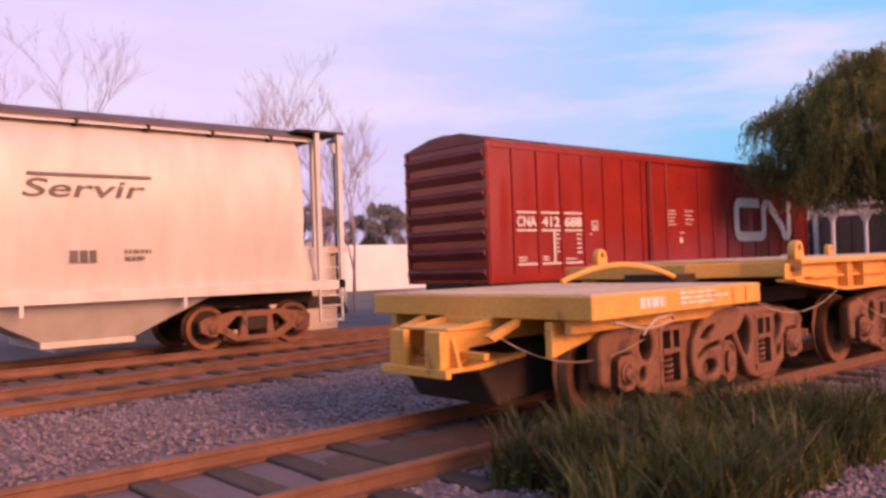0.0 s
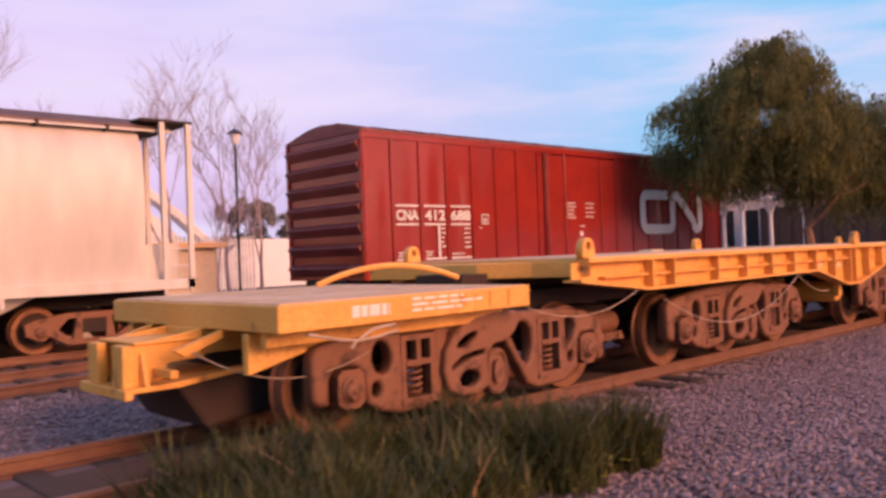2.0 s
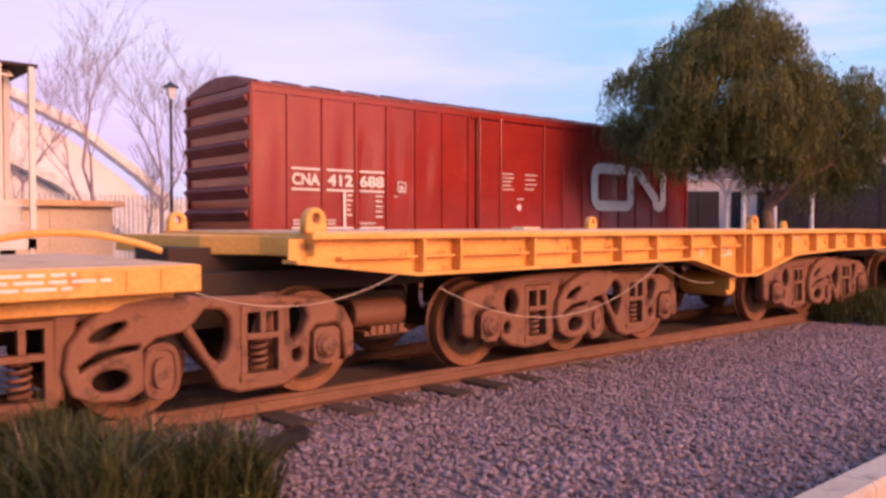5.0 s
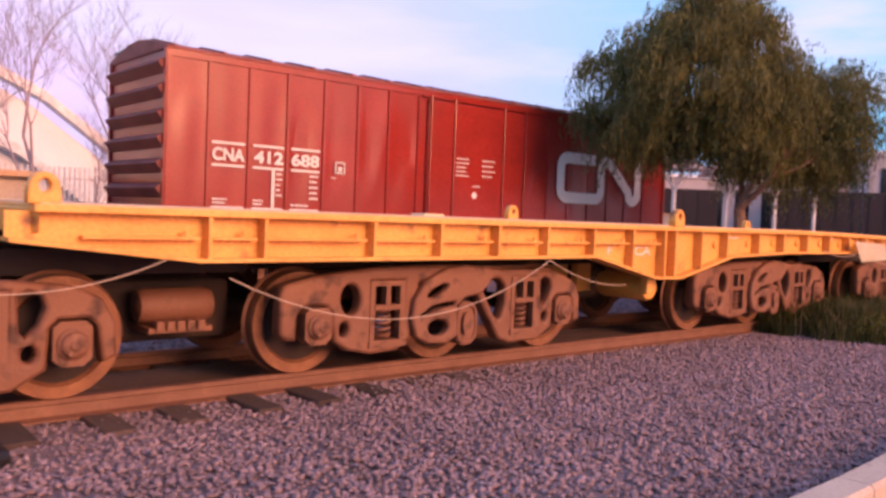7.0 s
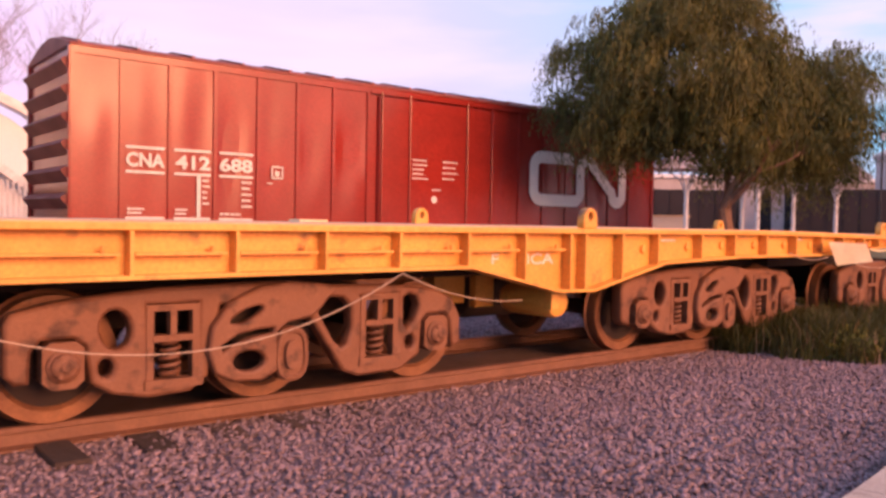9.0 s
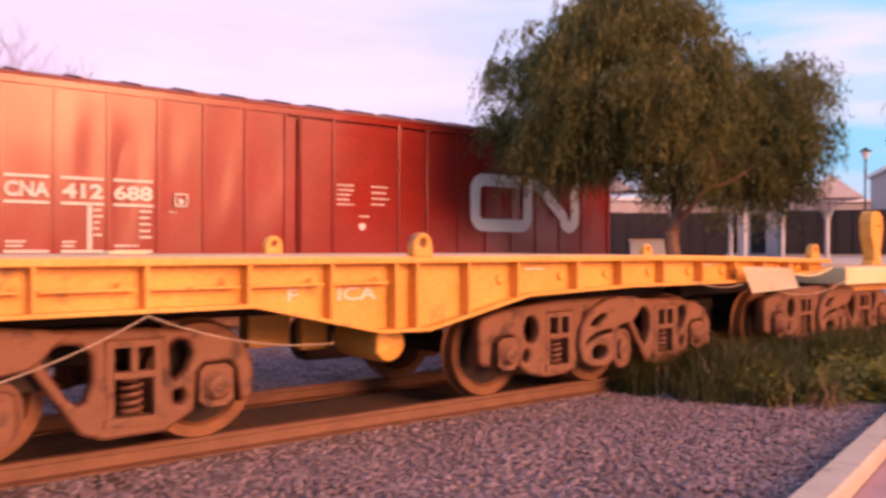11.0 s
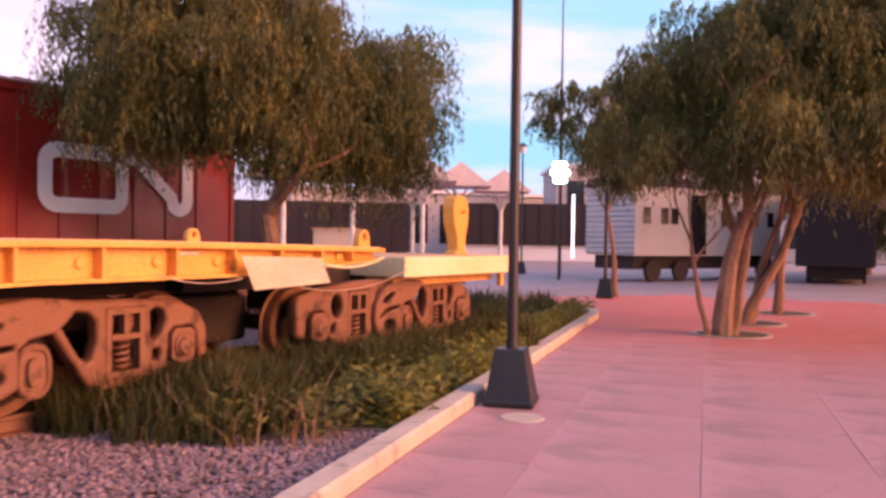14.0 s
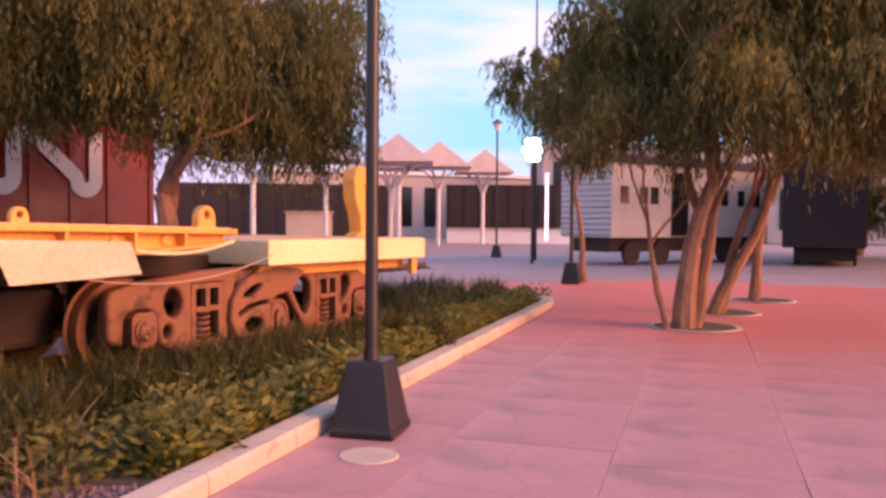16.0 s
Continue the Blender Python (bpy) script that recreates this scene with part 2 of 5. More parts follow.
def stamped(m):
    """Shallow stamped-stone joints with grime in them."""
    n, l = m.node_tree.nodes, m.node_tree.links
    b = n["Principled BSDF"]
    src = b.inputs["Base Color"].links[0].from_socket
    geo = n.new("ShaderNodeNewGeometry")
    wob = n.new("ShaderNodeTexNoise")
    wob.inputs["Scale"].default_value = 1.3
    l.new(geo.outputs["Position"], wob.inputs["Vector"])
    ad = n.new("ShaderNodeVectorMath")
    ad.operation = "MULTIPLY_ADD"
    ad.inputs[1].default_value = (0.35, 0.35, 0)
    l.new(wob.outputs["Color"], ad.inputs[0])
    l.new(geo.outputs["Position"], ad.inputs[2])
    vo = n.new("ShaderNodeTexVoronoi")
    vo.feature = "DISTANCE_TO_EDGE"
    vo.inputs["Scale"].default_value = 1.4
    l.new(ad.outputs["Vector"], vo.inputs["Vector"])
    mr = n.new("ShaderNodeMapRange")
    mr.inputs["From Max"].default_value = 0.035
    l.new(vo.outputs["Distance"], mr.inputs["Value"])
    x = n.new("ShaderNodeMix")
    x.data_type, x.blend_type = "RGBA", "MULTIPLY"
    g = n.new("ShaderNodeMapRange")
    g.inputs["To Min"].default_value, g.inputs["To Max"].default_value = 0.91, 1.0
    l.new(mr.outputs["Result"], g.inputs["Value"])
    x.inputs["Factor"].default_value = 1.0
    l.new(src, x.inputs["A"])
    l.new(g.outputs["Result"], x.inputs["B"])
    l.new(x.outputs["Result"], b.inputs["Base Color"])
    bp = n.new("ShaderNodeBump")
    bp.inputs["Strength"].default_value, bp.inputs["Distance"].default_value = 0.18, 0.006
    l.new(mr.outputs["Result"], bp.inputs["Height"])
    l.new(b.inputs["Normal"].links[0].from_socket, bp.inputs["Normal"])
    l.new(bp.outputs["Normal"], b.inputs["Normal"])


stamped(M["paving"])
M["dirt"] = mat("rusty_track_dirt", (0.11, 0.058, 0.04), (0.07, 0.038, 0.027), 0.95, 0, 1.5, 30, 0.9, (0.17, 0.10, 0.065), 0.4)
M["flood"] = glow("floodlight_glass", (0.72, 0.92, 1.0), 9.0)
M["strip"] = glow("lit_strip", (1.0, 0.86, 0.95), 1.6)


# ---- mesh helpers ----
def box(bm, x0, x1, y0, y1, z0, z1):
    v = [bm.verts.new(p) for p in ((x0, y0, z0), (x1, y0, z0), (x1, y1, z0), (x0, y1, z0), (x0, y0, z1), (x1, y0, z1), (x1, y1, z1), (x0, y1, z1))]
    for f in ((0, 3, 2, 1), (4, 5, 6, 7), (0, 1, 5, 4), (1, 2, 6, 5), (2, 3, 7, 6), (3, 0, 4, 7)):
        bm.faces.new([v[i] for i in f])
    return v


def prism(bm, pts, axis, a, b):
    """A closed outline of 2D points pushed along an axis from a to b."""
    def at(p, t):
        return {"x": (t, p[0], p[1]), "y": (p[0], t, p[1]), "z": (p[0], p[1], t)}[axis]
    v0 = [bm.verts.new(at(p, a)) for p in pts]
    v1 = [bm.verts.new(at(p, b)) for p in pts]
    n = len(pts)
    bm.faces.new(v0)
    bm.faces.new(v1[::-1])
    for i in range(n):
        bm.faces.new((v0[i], v1[i], v1[(i + 1) % n], v0[(i + 1) % n]))


def tube(bm, pts, radii, seg=8, caps=True):
    pts = [Vector(p) for p in pts]
    if not isinstance(radii, (list, tuple)):
        radii = [radii] * len(pts)
    d0 = (pts[1] - pts[0]).normalized()
    u = d0.orthogonal().normalized()
    rows = []
    for i, p in enumerate(pts):
        d = (pts[min(i + 1, len(pts) - 1)] - pts[max(i - 1, 0)]).normalized()
        u = (u - d * u.dot(d)).normalized()
        w = d.cross(u)
        rows.append([bm.verts.new(p + radii[i] * (math.cos(2 * math.pi * k / seg) * u + math.sin(2 * math.pi * k / seg) * w)) for k in range(seg)])
    for a, b in zip(rows, rows[1:]):
        for k in range(seg):
            bm.faces.new((a[k], a[(k + 1) % seg], b[(k + 1) % seg], b[k]))
    if caps:
        bm.faces.new(rows[0][::-1])
        bm.faces.new(rows[-1])


def lathe(bm, prof, centre, axis="y", seg=28):
    """Turns (radius, offset) pairs round an axis through centre."""
    cx, cy, cz = centre
    rows = []
    for r, o in prof:
        row = []
        for k in range(seg):
            c, s = r * math.cos(2 * math.pi * k / seg), r * math.sin(2 * math.pi * k / seg)
            row.append(bm.verts.new((cx + c, cy + o, cz + s) if axis == "y" else (cx + c, cy + s, cz + o) if axis == "z" else (cx + o, cy + c, cz + s)))
        rows.append(row)
    for a, b in zip(rows, rows[1:]):
        for k in range(seg):
            bm.faces.new((a[k], a[(k + 1) % seg], b[(k + 1) % seg], b[k]))
    bm.faces.new(rows[0][::-1])
    bm.faces.new(rows[-1])


def mesh_of(name, bm, material, smooth=False):
    bmesh.ops.recalc_face_normals(bm, faces=bm.faces)
    me = bpy.data.meshes.new(name)
    bm.to_mesh(me)
    bm.free()
    me.materials.append(M[material] if isinstance(material, str) else material)
    if smooth:
        me.polygons.foreach_set("use_smooth", [True] * len(me.polygons))
        me.set_sharp_from_angle(angle=radians(40))
    return me


def part(name, bm, material, parent=None, label="", bevel=0.0, smooth=False):
    ob = new(name, mesh_of(name, bm, material, smooth))
    if parent:
        ob.parent = parent
    if label:
        ob["label"] = label
    if bevel:
        md = ob.modifiers.new("edge", "BEVEL")
        md.width, md.segments, md.limit_method, md.angle_limit = bevel, 2, "ANGLE", radians(40)
    return ob


def thing(name, label, category, at=(0, 0, 0), rz=0.0, group="", kind=""):
    e = new(name)
    e.empty_display_size = 0.2
    e.matrix_basis = pose(*at, 0, 0, rz)
    return tagged(e, label, category, group, kind)


def raw(name, verts, faces, material):
    me = bpy.data.meshes.new(name)
    me.from_pydata(verts, [], faces)
    me.materials.append(M[material])
    return me


def cut_sheet(name, outlines, depth, bevel=0.012):
    """A flat plate in the xz plane with holes (first outline outside, the others holes), depth thick, as a mesh."""
    cu = bpy.data.curves.new(name, "CURVE")
    cu.dimensions, cu.fill_mode = "2D", "BOTH"
    cu.extrude, cu.bevel_depth, cu.bevel_resolution, cu.offset = depth / 2, bevel, 1, -bevel
    for pts in outlines:
        sp = cu.splines.new("POLY")
        sp.points.add(len(pts) - 1)
        for p, (x, z) in zip(sp.points, pts):
            p.co = (x, z, 0, 1)
        sp.use_cyclic_u = True
    ob = bpy.data.objects.new(name, cu)
    scene.collection.objects.link(ob)
    me = bpy.data.meshes.new_from_object(ob.evaluated_get(bpy.context.evaluated_depsgraph_get()))
    bpy.data.objects.remove(ob)
    me.transform(Matrix.Rotation(radians(90), 4, "X"))
    return me


def text_mesh(text, size, depth=0.004, bold=0.0, squash=1.0, shear=0.0):
    cu = bpy.data.curves.new("lettering", "FONT")
    cu.body, cu.size, cu.extrude, cu.offset, cu.shear = text, size, depth, bold, shear
    ob = bpy.data.objects.new("lettering", cu)
    scene.collection.objects.link(ob)
    me = bpy.data.meshes.new_from_object(ob.evaluated_get(bpy.context.evaluated_depsgraph_get()))
    bpy.data.objects.remove(ob)
    me.transform(Matrix.Rotation(radians(90), 4, "X") @ Matrix.Diagonal((squash, 1, 1, 1)))
    return me


def letters(text, parent, x0, x1, y, z0, z1, material="white", bold=0.0, shear=0.0, name="lettering"):
    """Writing on a wall that faces -y, fitted between x0 and x1 and z0 and z1."""
    me = text_mesh(text, 1.0, 0.003, bold, 1.0, shear)
    co = np.empty(len(me.vertices) * 3)
    me.vertices.foreach_get("co", co)
    co = co.reshape(-1, 3)
    lo, hi = co.min(0), co.max(0)
    me.transform(Matrix.Translation((x0, y, z0)) @ Matrix.Diagonal(((x1 - x0) / (hi[0] - lo[0]), 1, (z1 - z0) / (hi[2] - lo[2]), 1)) @ Matrix.Translation((-lo[0], 0, -lo[2])))
    me.materials.clear()
    me.materials.append(M[material])
    ob = new(name, me)
    ob.parent = parent
    return ob


def bars(parent, x0, x1, y, z0, z1, rows, material="white", seed=1, fill=0.5, name="lettering_bars"):
    """Rows of small painted bars for writing too small to read."""
    rnd = random.Random(seed)
    h = (z1 - z0) / rows
    for r in range(rows):
        bm = bmesh.new()
        x = x0
        end = x0 + (x1 - x0) * rnd.uniform(0.6, 1)
        while x < end:
            w = rnd.uniform(0.05, 0.12) * (x1 - x0) / 0.5
            box(bm, x, min(x + w, end), y - 0.004, y, z1 - (r + fill) * h, z1 - r * h)
            x += w + 0.02 * (x1 - x0) / 0.5
        part(name, bm, material, parent)


# ---- ground ----
YA, YB, RAIL = 5.55, 14.98, 0.175         # middles of the two tracks, rail height


def kerb_y(x):
    """Inner edge of the kerb."""
    if x < 10.5:
        return 0.83
    if x < 15.5:
        t = (x - 10.5) / 5.0
        return 0.83 + 0.655 * t ** 1.9
    return 1.485 + 0.25 * (x - 15.5)


bm = bmesh.new()
bmesh.ops.create_grid(bm, x_segments=60, y_segments=60, size=900)
for v in bm.verts:
    v.co.z = -0.06
tagged(part("ground", bm, "ground"), "dusty gravel ground of the rail yard", "ground", kind="structure")

# gravel sheet between kerb and far track, gently uneven
bm = bmesh.new()
nx, ny = 210, 75
gv = {}
for i in range(nx + 1):
    x = -14 + 45 * i / nx
    y0 = kerb_y(x) - 0.02 if x < 30 else kerb_y(30) + 1.2 * (x - 30)
    for j in range(ny + 1):
        y = y0 + (24 - y0) * (j / ny) ** 1.35
        z = 0.015 * noise.noise((x * 0.9, y * 0.9, 0)) + 0.012 * noise.noise((x * 3.1, y * 3.1, 4))
        mound = max(0, 1 - abs(y - YA) / 1.9)
        gv[i, j] = bm.verts.new((x, y, 0.0 + z + 0.02 * mound))
for i in range(nx):
    for j in range(ny):
        bm.faces.new((gv[i, j], gv[i + 1, j], gv[i + 1, j + 1], gv[i, j + 1]))
tagged(part("gravel_bed", bm, "soil", smooth=True), "purple-grey gravel bed round the tracks", "gravel", kind="structure")

# walkway: base sheet and kerb
bm = bmesh.new()
xs = [-20 + 0.5 * i for i in range(101)]
lo = [bm.verts.new((x, -26, -0.012)) for x in xs]
hi = [bm.verts.new((x, kerb_y(x) - 0.1, -0.012)) for x in xs]
for i in range(len(xs) - 1):
    bm.faces.new((lo[i], lo[i + 1], hi[i + 1], hi[i]))
bm.faces.new([bm.verts.new((x, y, -0.012)) for x, y in ((30, -26), (37.5, -26), (37.5, 6.5), (34.5, 9.0), (31.3, 9.5), (31.3, 6.0), (30, kerb_y(30) - 0.1))])
tagged(part("walkway", bm, "paving"), "pink stamped-concrete walkway beside the tracks", "walkway", kind="structure")

bm = bmesh.new()
far = [bm.verts.new(p) for p in ((37.5, -26, -0.016), (90, -26, -0.016), (90, 60, -0.016), (31.3, 60, -0.016), (31.3, 9.5, -0.016), (34.5, 9.0, -0.016), (37.5, 6.5, -0.016))]
bm.faces.new(far)
tagged(part("plaza", bm, "asphalt"), "grey paved square beyond the walkway", "pavement", kind="structure")

# kerb stones, 1 m long, following the edge and turning round the end of the planting bed
line = []
x = -12.0
while x < 30.0:
    line.append(Vector((x, kerb_y(x) - 0.11, 0)))
    x += 0.5
for a in range(0, 181, 15):
    c = Vector((29.6, 6.35, 0))
    d = radians(-76 + a)
    line.append(c + 1.36 * Vector((math.cos(d), math.sin(d), 0)))
kerb = thing("kerb", "weathered concrete kerb edging the gravel", "kerb", kind="structure")
for i in range(0, len(line) - 2, 2):
    p, q, r = line[i], line[i + 1], line[min(i + 2, len(line) - 1)]
    bm = bmesh.new()
    prof = [(-0.11, -0.05), (-0.11, 0.10), (-0.09, 0.125), (0.09, 0.125), (0.11, 0.10), (0.11, -0.05)]
    rows = []
    for k, (s, e) in enumerate(((p, q), (p, r), (q, r))):
        d = (e - s).normalized()
        nrm = Vector((-d.y, d.x, 0))
        base = (p + d * 0.004, q, r - d * 0.004)[k]
        rows.append([bm.verts.new(base + nrm * o + Vector((0, 0, h))) for o, h in prof])
    for a, b in zip(rows, rows[1:]):
        for k in range(6):
            bm.faces.new((a[k], a[(k + 1) % 6], b[(k + 1) % 6], b[k]))
    bm.faces.new(rows[0][::-1])
    bm.faces.new(rows[-1])
    part("kerb_stone", bm, "kerb", kerb)


# ---- tracks ----
def track(name, label, yc, x0, x1, origin=(0, 0, 0), rz=0.0, seed=3):
    rnd = random.Random(seed)
    t = thing(name, label, "railway track", origin, rz, kind="structure")
    prof = [(-0.07, 0), (-0.07, 0.012), (-0.012, 0.03), (-0.009, 0.105), (-0.034, 0.115), (-0.034, 0.145), (-0.026, 0.152), (0.026, 0.152), (0.034, 0.145), (0.034, 0.115), (0.009, 0.105), (0.012, 0.03), (0.07, 0.012), (0.07, 0)]
    for s in (-1, 1):
        bm = bmesh.new()
        prism(bm, [(yc + s * 0.752 + a, RAIL - 0.152 + b) for a, b in prof], "x", x0, x1)
        part("rail", bm, "rail", t)
    bm = bmesh.new()
    box(bm, -0.115, 0.115, -1.3, 1.3, -0.16, 0.0)
    bmesh.ops.bevel(bm, geom=bm.edges[:], offset=0.012, segments=1, affect="EDGES")
    tie = mesh_of("tie", bm, "tie")
    x = x0 + 0.2
    while x < x1 - 0.2:
        o = new("tie", tie)
        o.parent = t
        o.matrix_basis = pose(x + rnd.uniform(-0.03, 0.03), yc + rnd.uniform(-0.05, 0.05), RAIL - 0.132 - 0.045 * min(1.0, max(0.0, (x - 10.0) / 2.5)) * (yc == YA) + rnd.uniform(-0.012, 0.008), 0, 0, rnd.uniform(-2, 2))
        x += 0.56
    return t


track("railway_track", "rusty rails on old timber sleepers under the yellow flatcar", YA, -14, 25.4)
track("railway_track", "rusty rails carrying the boxcar and the hopper wagon", YB, -14, 40, seed=5)
track("railway_track", "empty rusty siding converging on the far track", 0, -10, 13, (0, 11.0, -0.02), 7.0, seed=8)

# rusty dirt that fills the track under the wagon
bm = bmesh.new()
dv = {}
for i in range(161):
    for j in range(15):
        x, y = 2.0 + 0.125 * i, 4.95 + 1.16 * j / 14
        edge = min(1, min(j, 14 - j) / 2)
        fade = min(1, max(0, (x - 2.0) / 2.5))
        dv[i, j] = bm.verts.new((x, y, 0.0 + (0.075 * edge + 0.02 * noise.noise((x * 2.3, y * 2.3, 9)) + 0.012 * noise.noise((x * 9, y * 9, 2))) * fade))
for i in range(160):
    for j in range(14):
        bm.faces.new((dv[i, j], dv[i + 1, j], dv[i + 1, j + 1], dv[i, j + 1]))
tagged(part("track_dirt", bm, "dirt", smooth=True), "rust-brown dirt filling the track between the rails", "soil", kind="structure")


# ---- bogies ----
def ellipse(cx, cz, rx, rz, tilt=0.0, n=14):
    c, s = math.cos(radians(tilt)), math.sin(radians(tilt))
    out = []
    for i in range(n):
        a = 2 * math.pi * i / n
        u, w = rx * math.cos(a), rz * math.sin(a)
        out.append((cx + u * c - w * s, cz + u * s + w * c))
    return out


def wheel_bm(r):
    bm = bmesh.new()
    prof = [(r * 0.16, -0.10), (r * 0.30, -0.09), (r * 0.36, -0.045), (r * 0.74, -0.035), (r * 0.80, -0.065), (r * 0.985, -0.065), (r, -0.05), (r * 1.01, 0.05), (r * 1.065, 0.065), (r * 1.05, 0.085), (r * 0.82, 0.085), (r * 0.74, 0.02), (r * 0.36, 0.03), (r * 0.16, 0.10)]
    lathe(bm, prof, (0, 0, 0), "y", 36)
    return bm


WHEEL = {}


def wheelset(parent, x, y, r, z):
    """Two wheels on an axle; near wheel at y - 0.75."""
    if r not in WHEEL:
        WHEEL[r] = mesh_of("wheel", wheel_bm(r), "wheel", True)
        # web and hub coloured near black: painted shade behind the sideframe openings
        WHEEL[r].materials.append(M["dark"])
        for f in WHEEL[r].polygons:
            if Vector((f.center.x, 0, f.center.z)).length < r * 0.72:
                f.material_index = 1
        bm = bmesh.new()
        lathe(bm, [(0.07, -1.05), (0.07, -0.8), (0.1, -0.78), (0.085, 0), (0.1, 0.78), (0.07, 0.8), (0.07, 1.05)], (0, 0, 0), "y", 14)
        WHEEL["axle"] = mesh_of("axle", bm, "dark", True)
    for s in (-1, 1):
        w = new("wheel", WHEEL[r])
        w.parent = parent
        w.matrix_basis = pose(x, y + s * 0.752, z, 0, 0, 0 if s < 0 else 180)
    a = new("axle", WHEEL["axle"])
    a.parent = parent
    a.matrix_basis = pose(x, y, z)


SIX = {}


def six_wheel_bogie(car, xc):
    """Three-axle cast-steel bogie; the truck's bolster carries sideframes, wheels, springs and axle boxes."""
    A = 0.607
    bm = bmesh.new()
    box(bm, xc - 0.42, xc + 0.42, YA - 0.95, YA + 0.95, 0.66, 0.94)
    box(bm, xc - 1.15, xc + 1.15, YA - 0.32, YA + 0.32, 0.72, 1.0)
    lathe(bm, [(0.38, 0.94), (0.38, 1.06)], (xc, YA, 0), "z", 24)
    bogie = part("bogie", bm, "dark", car, "rusty six-wheel cast-steel bogie")
    if not SIX:
        outer = [(-1.84, 0.56), (-1.84, 0.88), (-1.80, 0.95), (-1.55, 1.01), (-1.2, 1.05), (-0.87, 1.08), (-0.47, 1.09), (0.08, 1.095), (0.45, 1.055), (1.04, 1.04), (1.50, 0.99), (1.70, 0.90), (1.79, 0.74), (1.80, 0.50), (1.70, 0.46), (1.66, 0.72), (1.60, 0.77), (1.42, 0.77), (1.37, 0.72), (1.35, 0.44), (1.14, 0.315), (0.73, 0.305), (0.58, 0.36), (0.29, 0.80), (0.22, 0.94), (-0.44, 0.94), (-0.53, 0.44), (-0.66, 0.345), (-0.95, 0.33), (-1.19, 0.38), (-1.33, 0.47), (-1.37, 0.72), (-1.43, 0.77), (-1.62, 0.77), (-1.68, 0.70), (-1.69, 0.50), (-1.78, 0.50)]
        holes = [ellipse(-1.17, 0.81, 0.10, 0.135, 8), ellipse(-1.23, 0.56, 0.05, 0.065, 0, 10), [(-0.965, 0.42), (-0.605, 0.42), (-0.605, 0.97), (-0.965, 0.97)], [(0.35, 0.86), (0.38, 0.93), (0.47, 0.96), (0.58, 0.95), (0.65, 0.88), (0.66, 0.72), (0.62, 0.58), (0.57, 0.55), (0.50, 0.61)], [(0.75, 0.42), (1.11, 0.42), (1.11, 0.96), (0.75, 0.96)], [(1.17, 0.92), (1.23, 0.955), (1.31, 0.93), (1.34, 0.85), (1.30, 0.74), (1.22, 0.65), (1.18, 0.70)], ellipse(1.24, 0.55, 0.045, 0.06, 0, 10)]
        me = cut_sheet("sideframe", [outer] + holes, 0.09, 0.028)
        me.materials.clear()
        me.materials.append(M["rust"])
        SIX["sideframe"] = me
        # middle casting: an arched band over a lobe that ends beside the middle axle box
        arch = [(-0.56, 0.62), (-0.53, 0.80), (-0.39, 0.97), (-0.16, 1.07), (0.08, 1.10), (0.36, 1.075), (0.52, 1.03), (0.42, 0.97), (0.34, 0.88), (0.26, 0.82), (0.06, 0.79), (-0.03, 0.72), (-0.02, 0.44), (-0.14, 0.375), (-0.38, 0.39), (-0.51, 0.46)]
        crescent = [(-0.46, 0.655), (-0.34, 0.725), (-0.18, 0.755), (-0.06, 0.76), (-0.06, 0.725), (-0.24, 0.70), (-0.38, 0.645), (-0.45, 0.60)]
        me = cut_sheet("equalizer", [arch, ellipse(-0.27, 0.865, 0.135, 0.04, 22), ellipse(-0.25, 0.53, 0.125, 0.075), crescent], 0.06, 0.022)
        me.materials.clear()
        me.materials.append(M["rust"])
        SIX["equalizer"] = me
        # spring pocket: frame bars and coil springs
        bm = bmesh.new()
        for x0 in (-0.185, 0.135):
            box(bm, x0, x0 + 0.05, -0.05, 0.03, 0.46, 0.97)
        box(bm, -0.185, 0.185, -0.055, 0.03, 0.93, 0.975)
        box(bm, -0.14, 0.14, -0.06, 0.02, 0.72, 0.765)
        box(bm, -0.025, 0.02, -0.06, 0.02, 0.76, 0.93)
        box(bm, -0.20, 0.20, -0.07, 0.03, 0.40, 0.46)
        SIX["pocket"] = mesh_of("spring_pocket", bm, "rust")
        bm = bmesh.new()
        pts = []
        for i in range(70):
            a = 2 * math.pi * i / 14
            pts.append((0.065 * math.cos(a), 0.065 * math.sin(a), 0.46 + 0.26 * i / 69))
        tube(bm, pts, 0.016, 5)
        SIX["spring"] = mesh_of("coil_spring", bm, "rust", True)
        bm = bmesh.new()
        prism(bm, [(-0.125, -0.10), (-0.125, 0.11), (-0.08, 0.15), (0.08, 0.15), (0.125, 0.11), (0.125, -0.10), (0.07, -0.15), (-0.07, -0.15)], "y", 0.0, 0.16)
        lathe(bm, [(0.105, 0.01), (0.105, -0.02), (0.088, -0.03), (0.08, -0.05), (0.06, -0.062), (0.035, -0.066), (0.03, -0.075), (0.0251, -0.077)], (0, 0, 0), "y", 20)
        for a in range(0, 360, 120):
            lathe(bm, [(0.016, -0.07), (0.016, -0.03)], (0.06 * math.cos(radians(a)), 0, 0.065 * math.sin(radians(a))), "y", 6)
        SIX["axle_box"] = mesh_of("axle_box", bm, "rust")
        bm = bmesh.new()
        oval = [(0.135 * math.copysign(abs(math.cos(t)) ** 0.7, math.cos(t)), 0.205 * math.copysign(abs(math.sin(t)) ** 0.7, math.sin(t))) for t in [2 * math.pi * i / 20 for i in range(20)]]
        prism(bm, oval, "y", -0.01, 0.14)
        rim = [(x * 0.86, -0.012, z * 0.86) for x, z in oval]
        tube(bm, rim + rim[:1], 0.022, 6)
        prism(bm, [(x * 0.48, z * 0.52) for x, z in oval], "y", -0.05, 0.0)
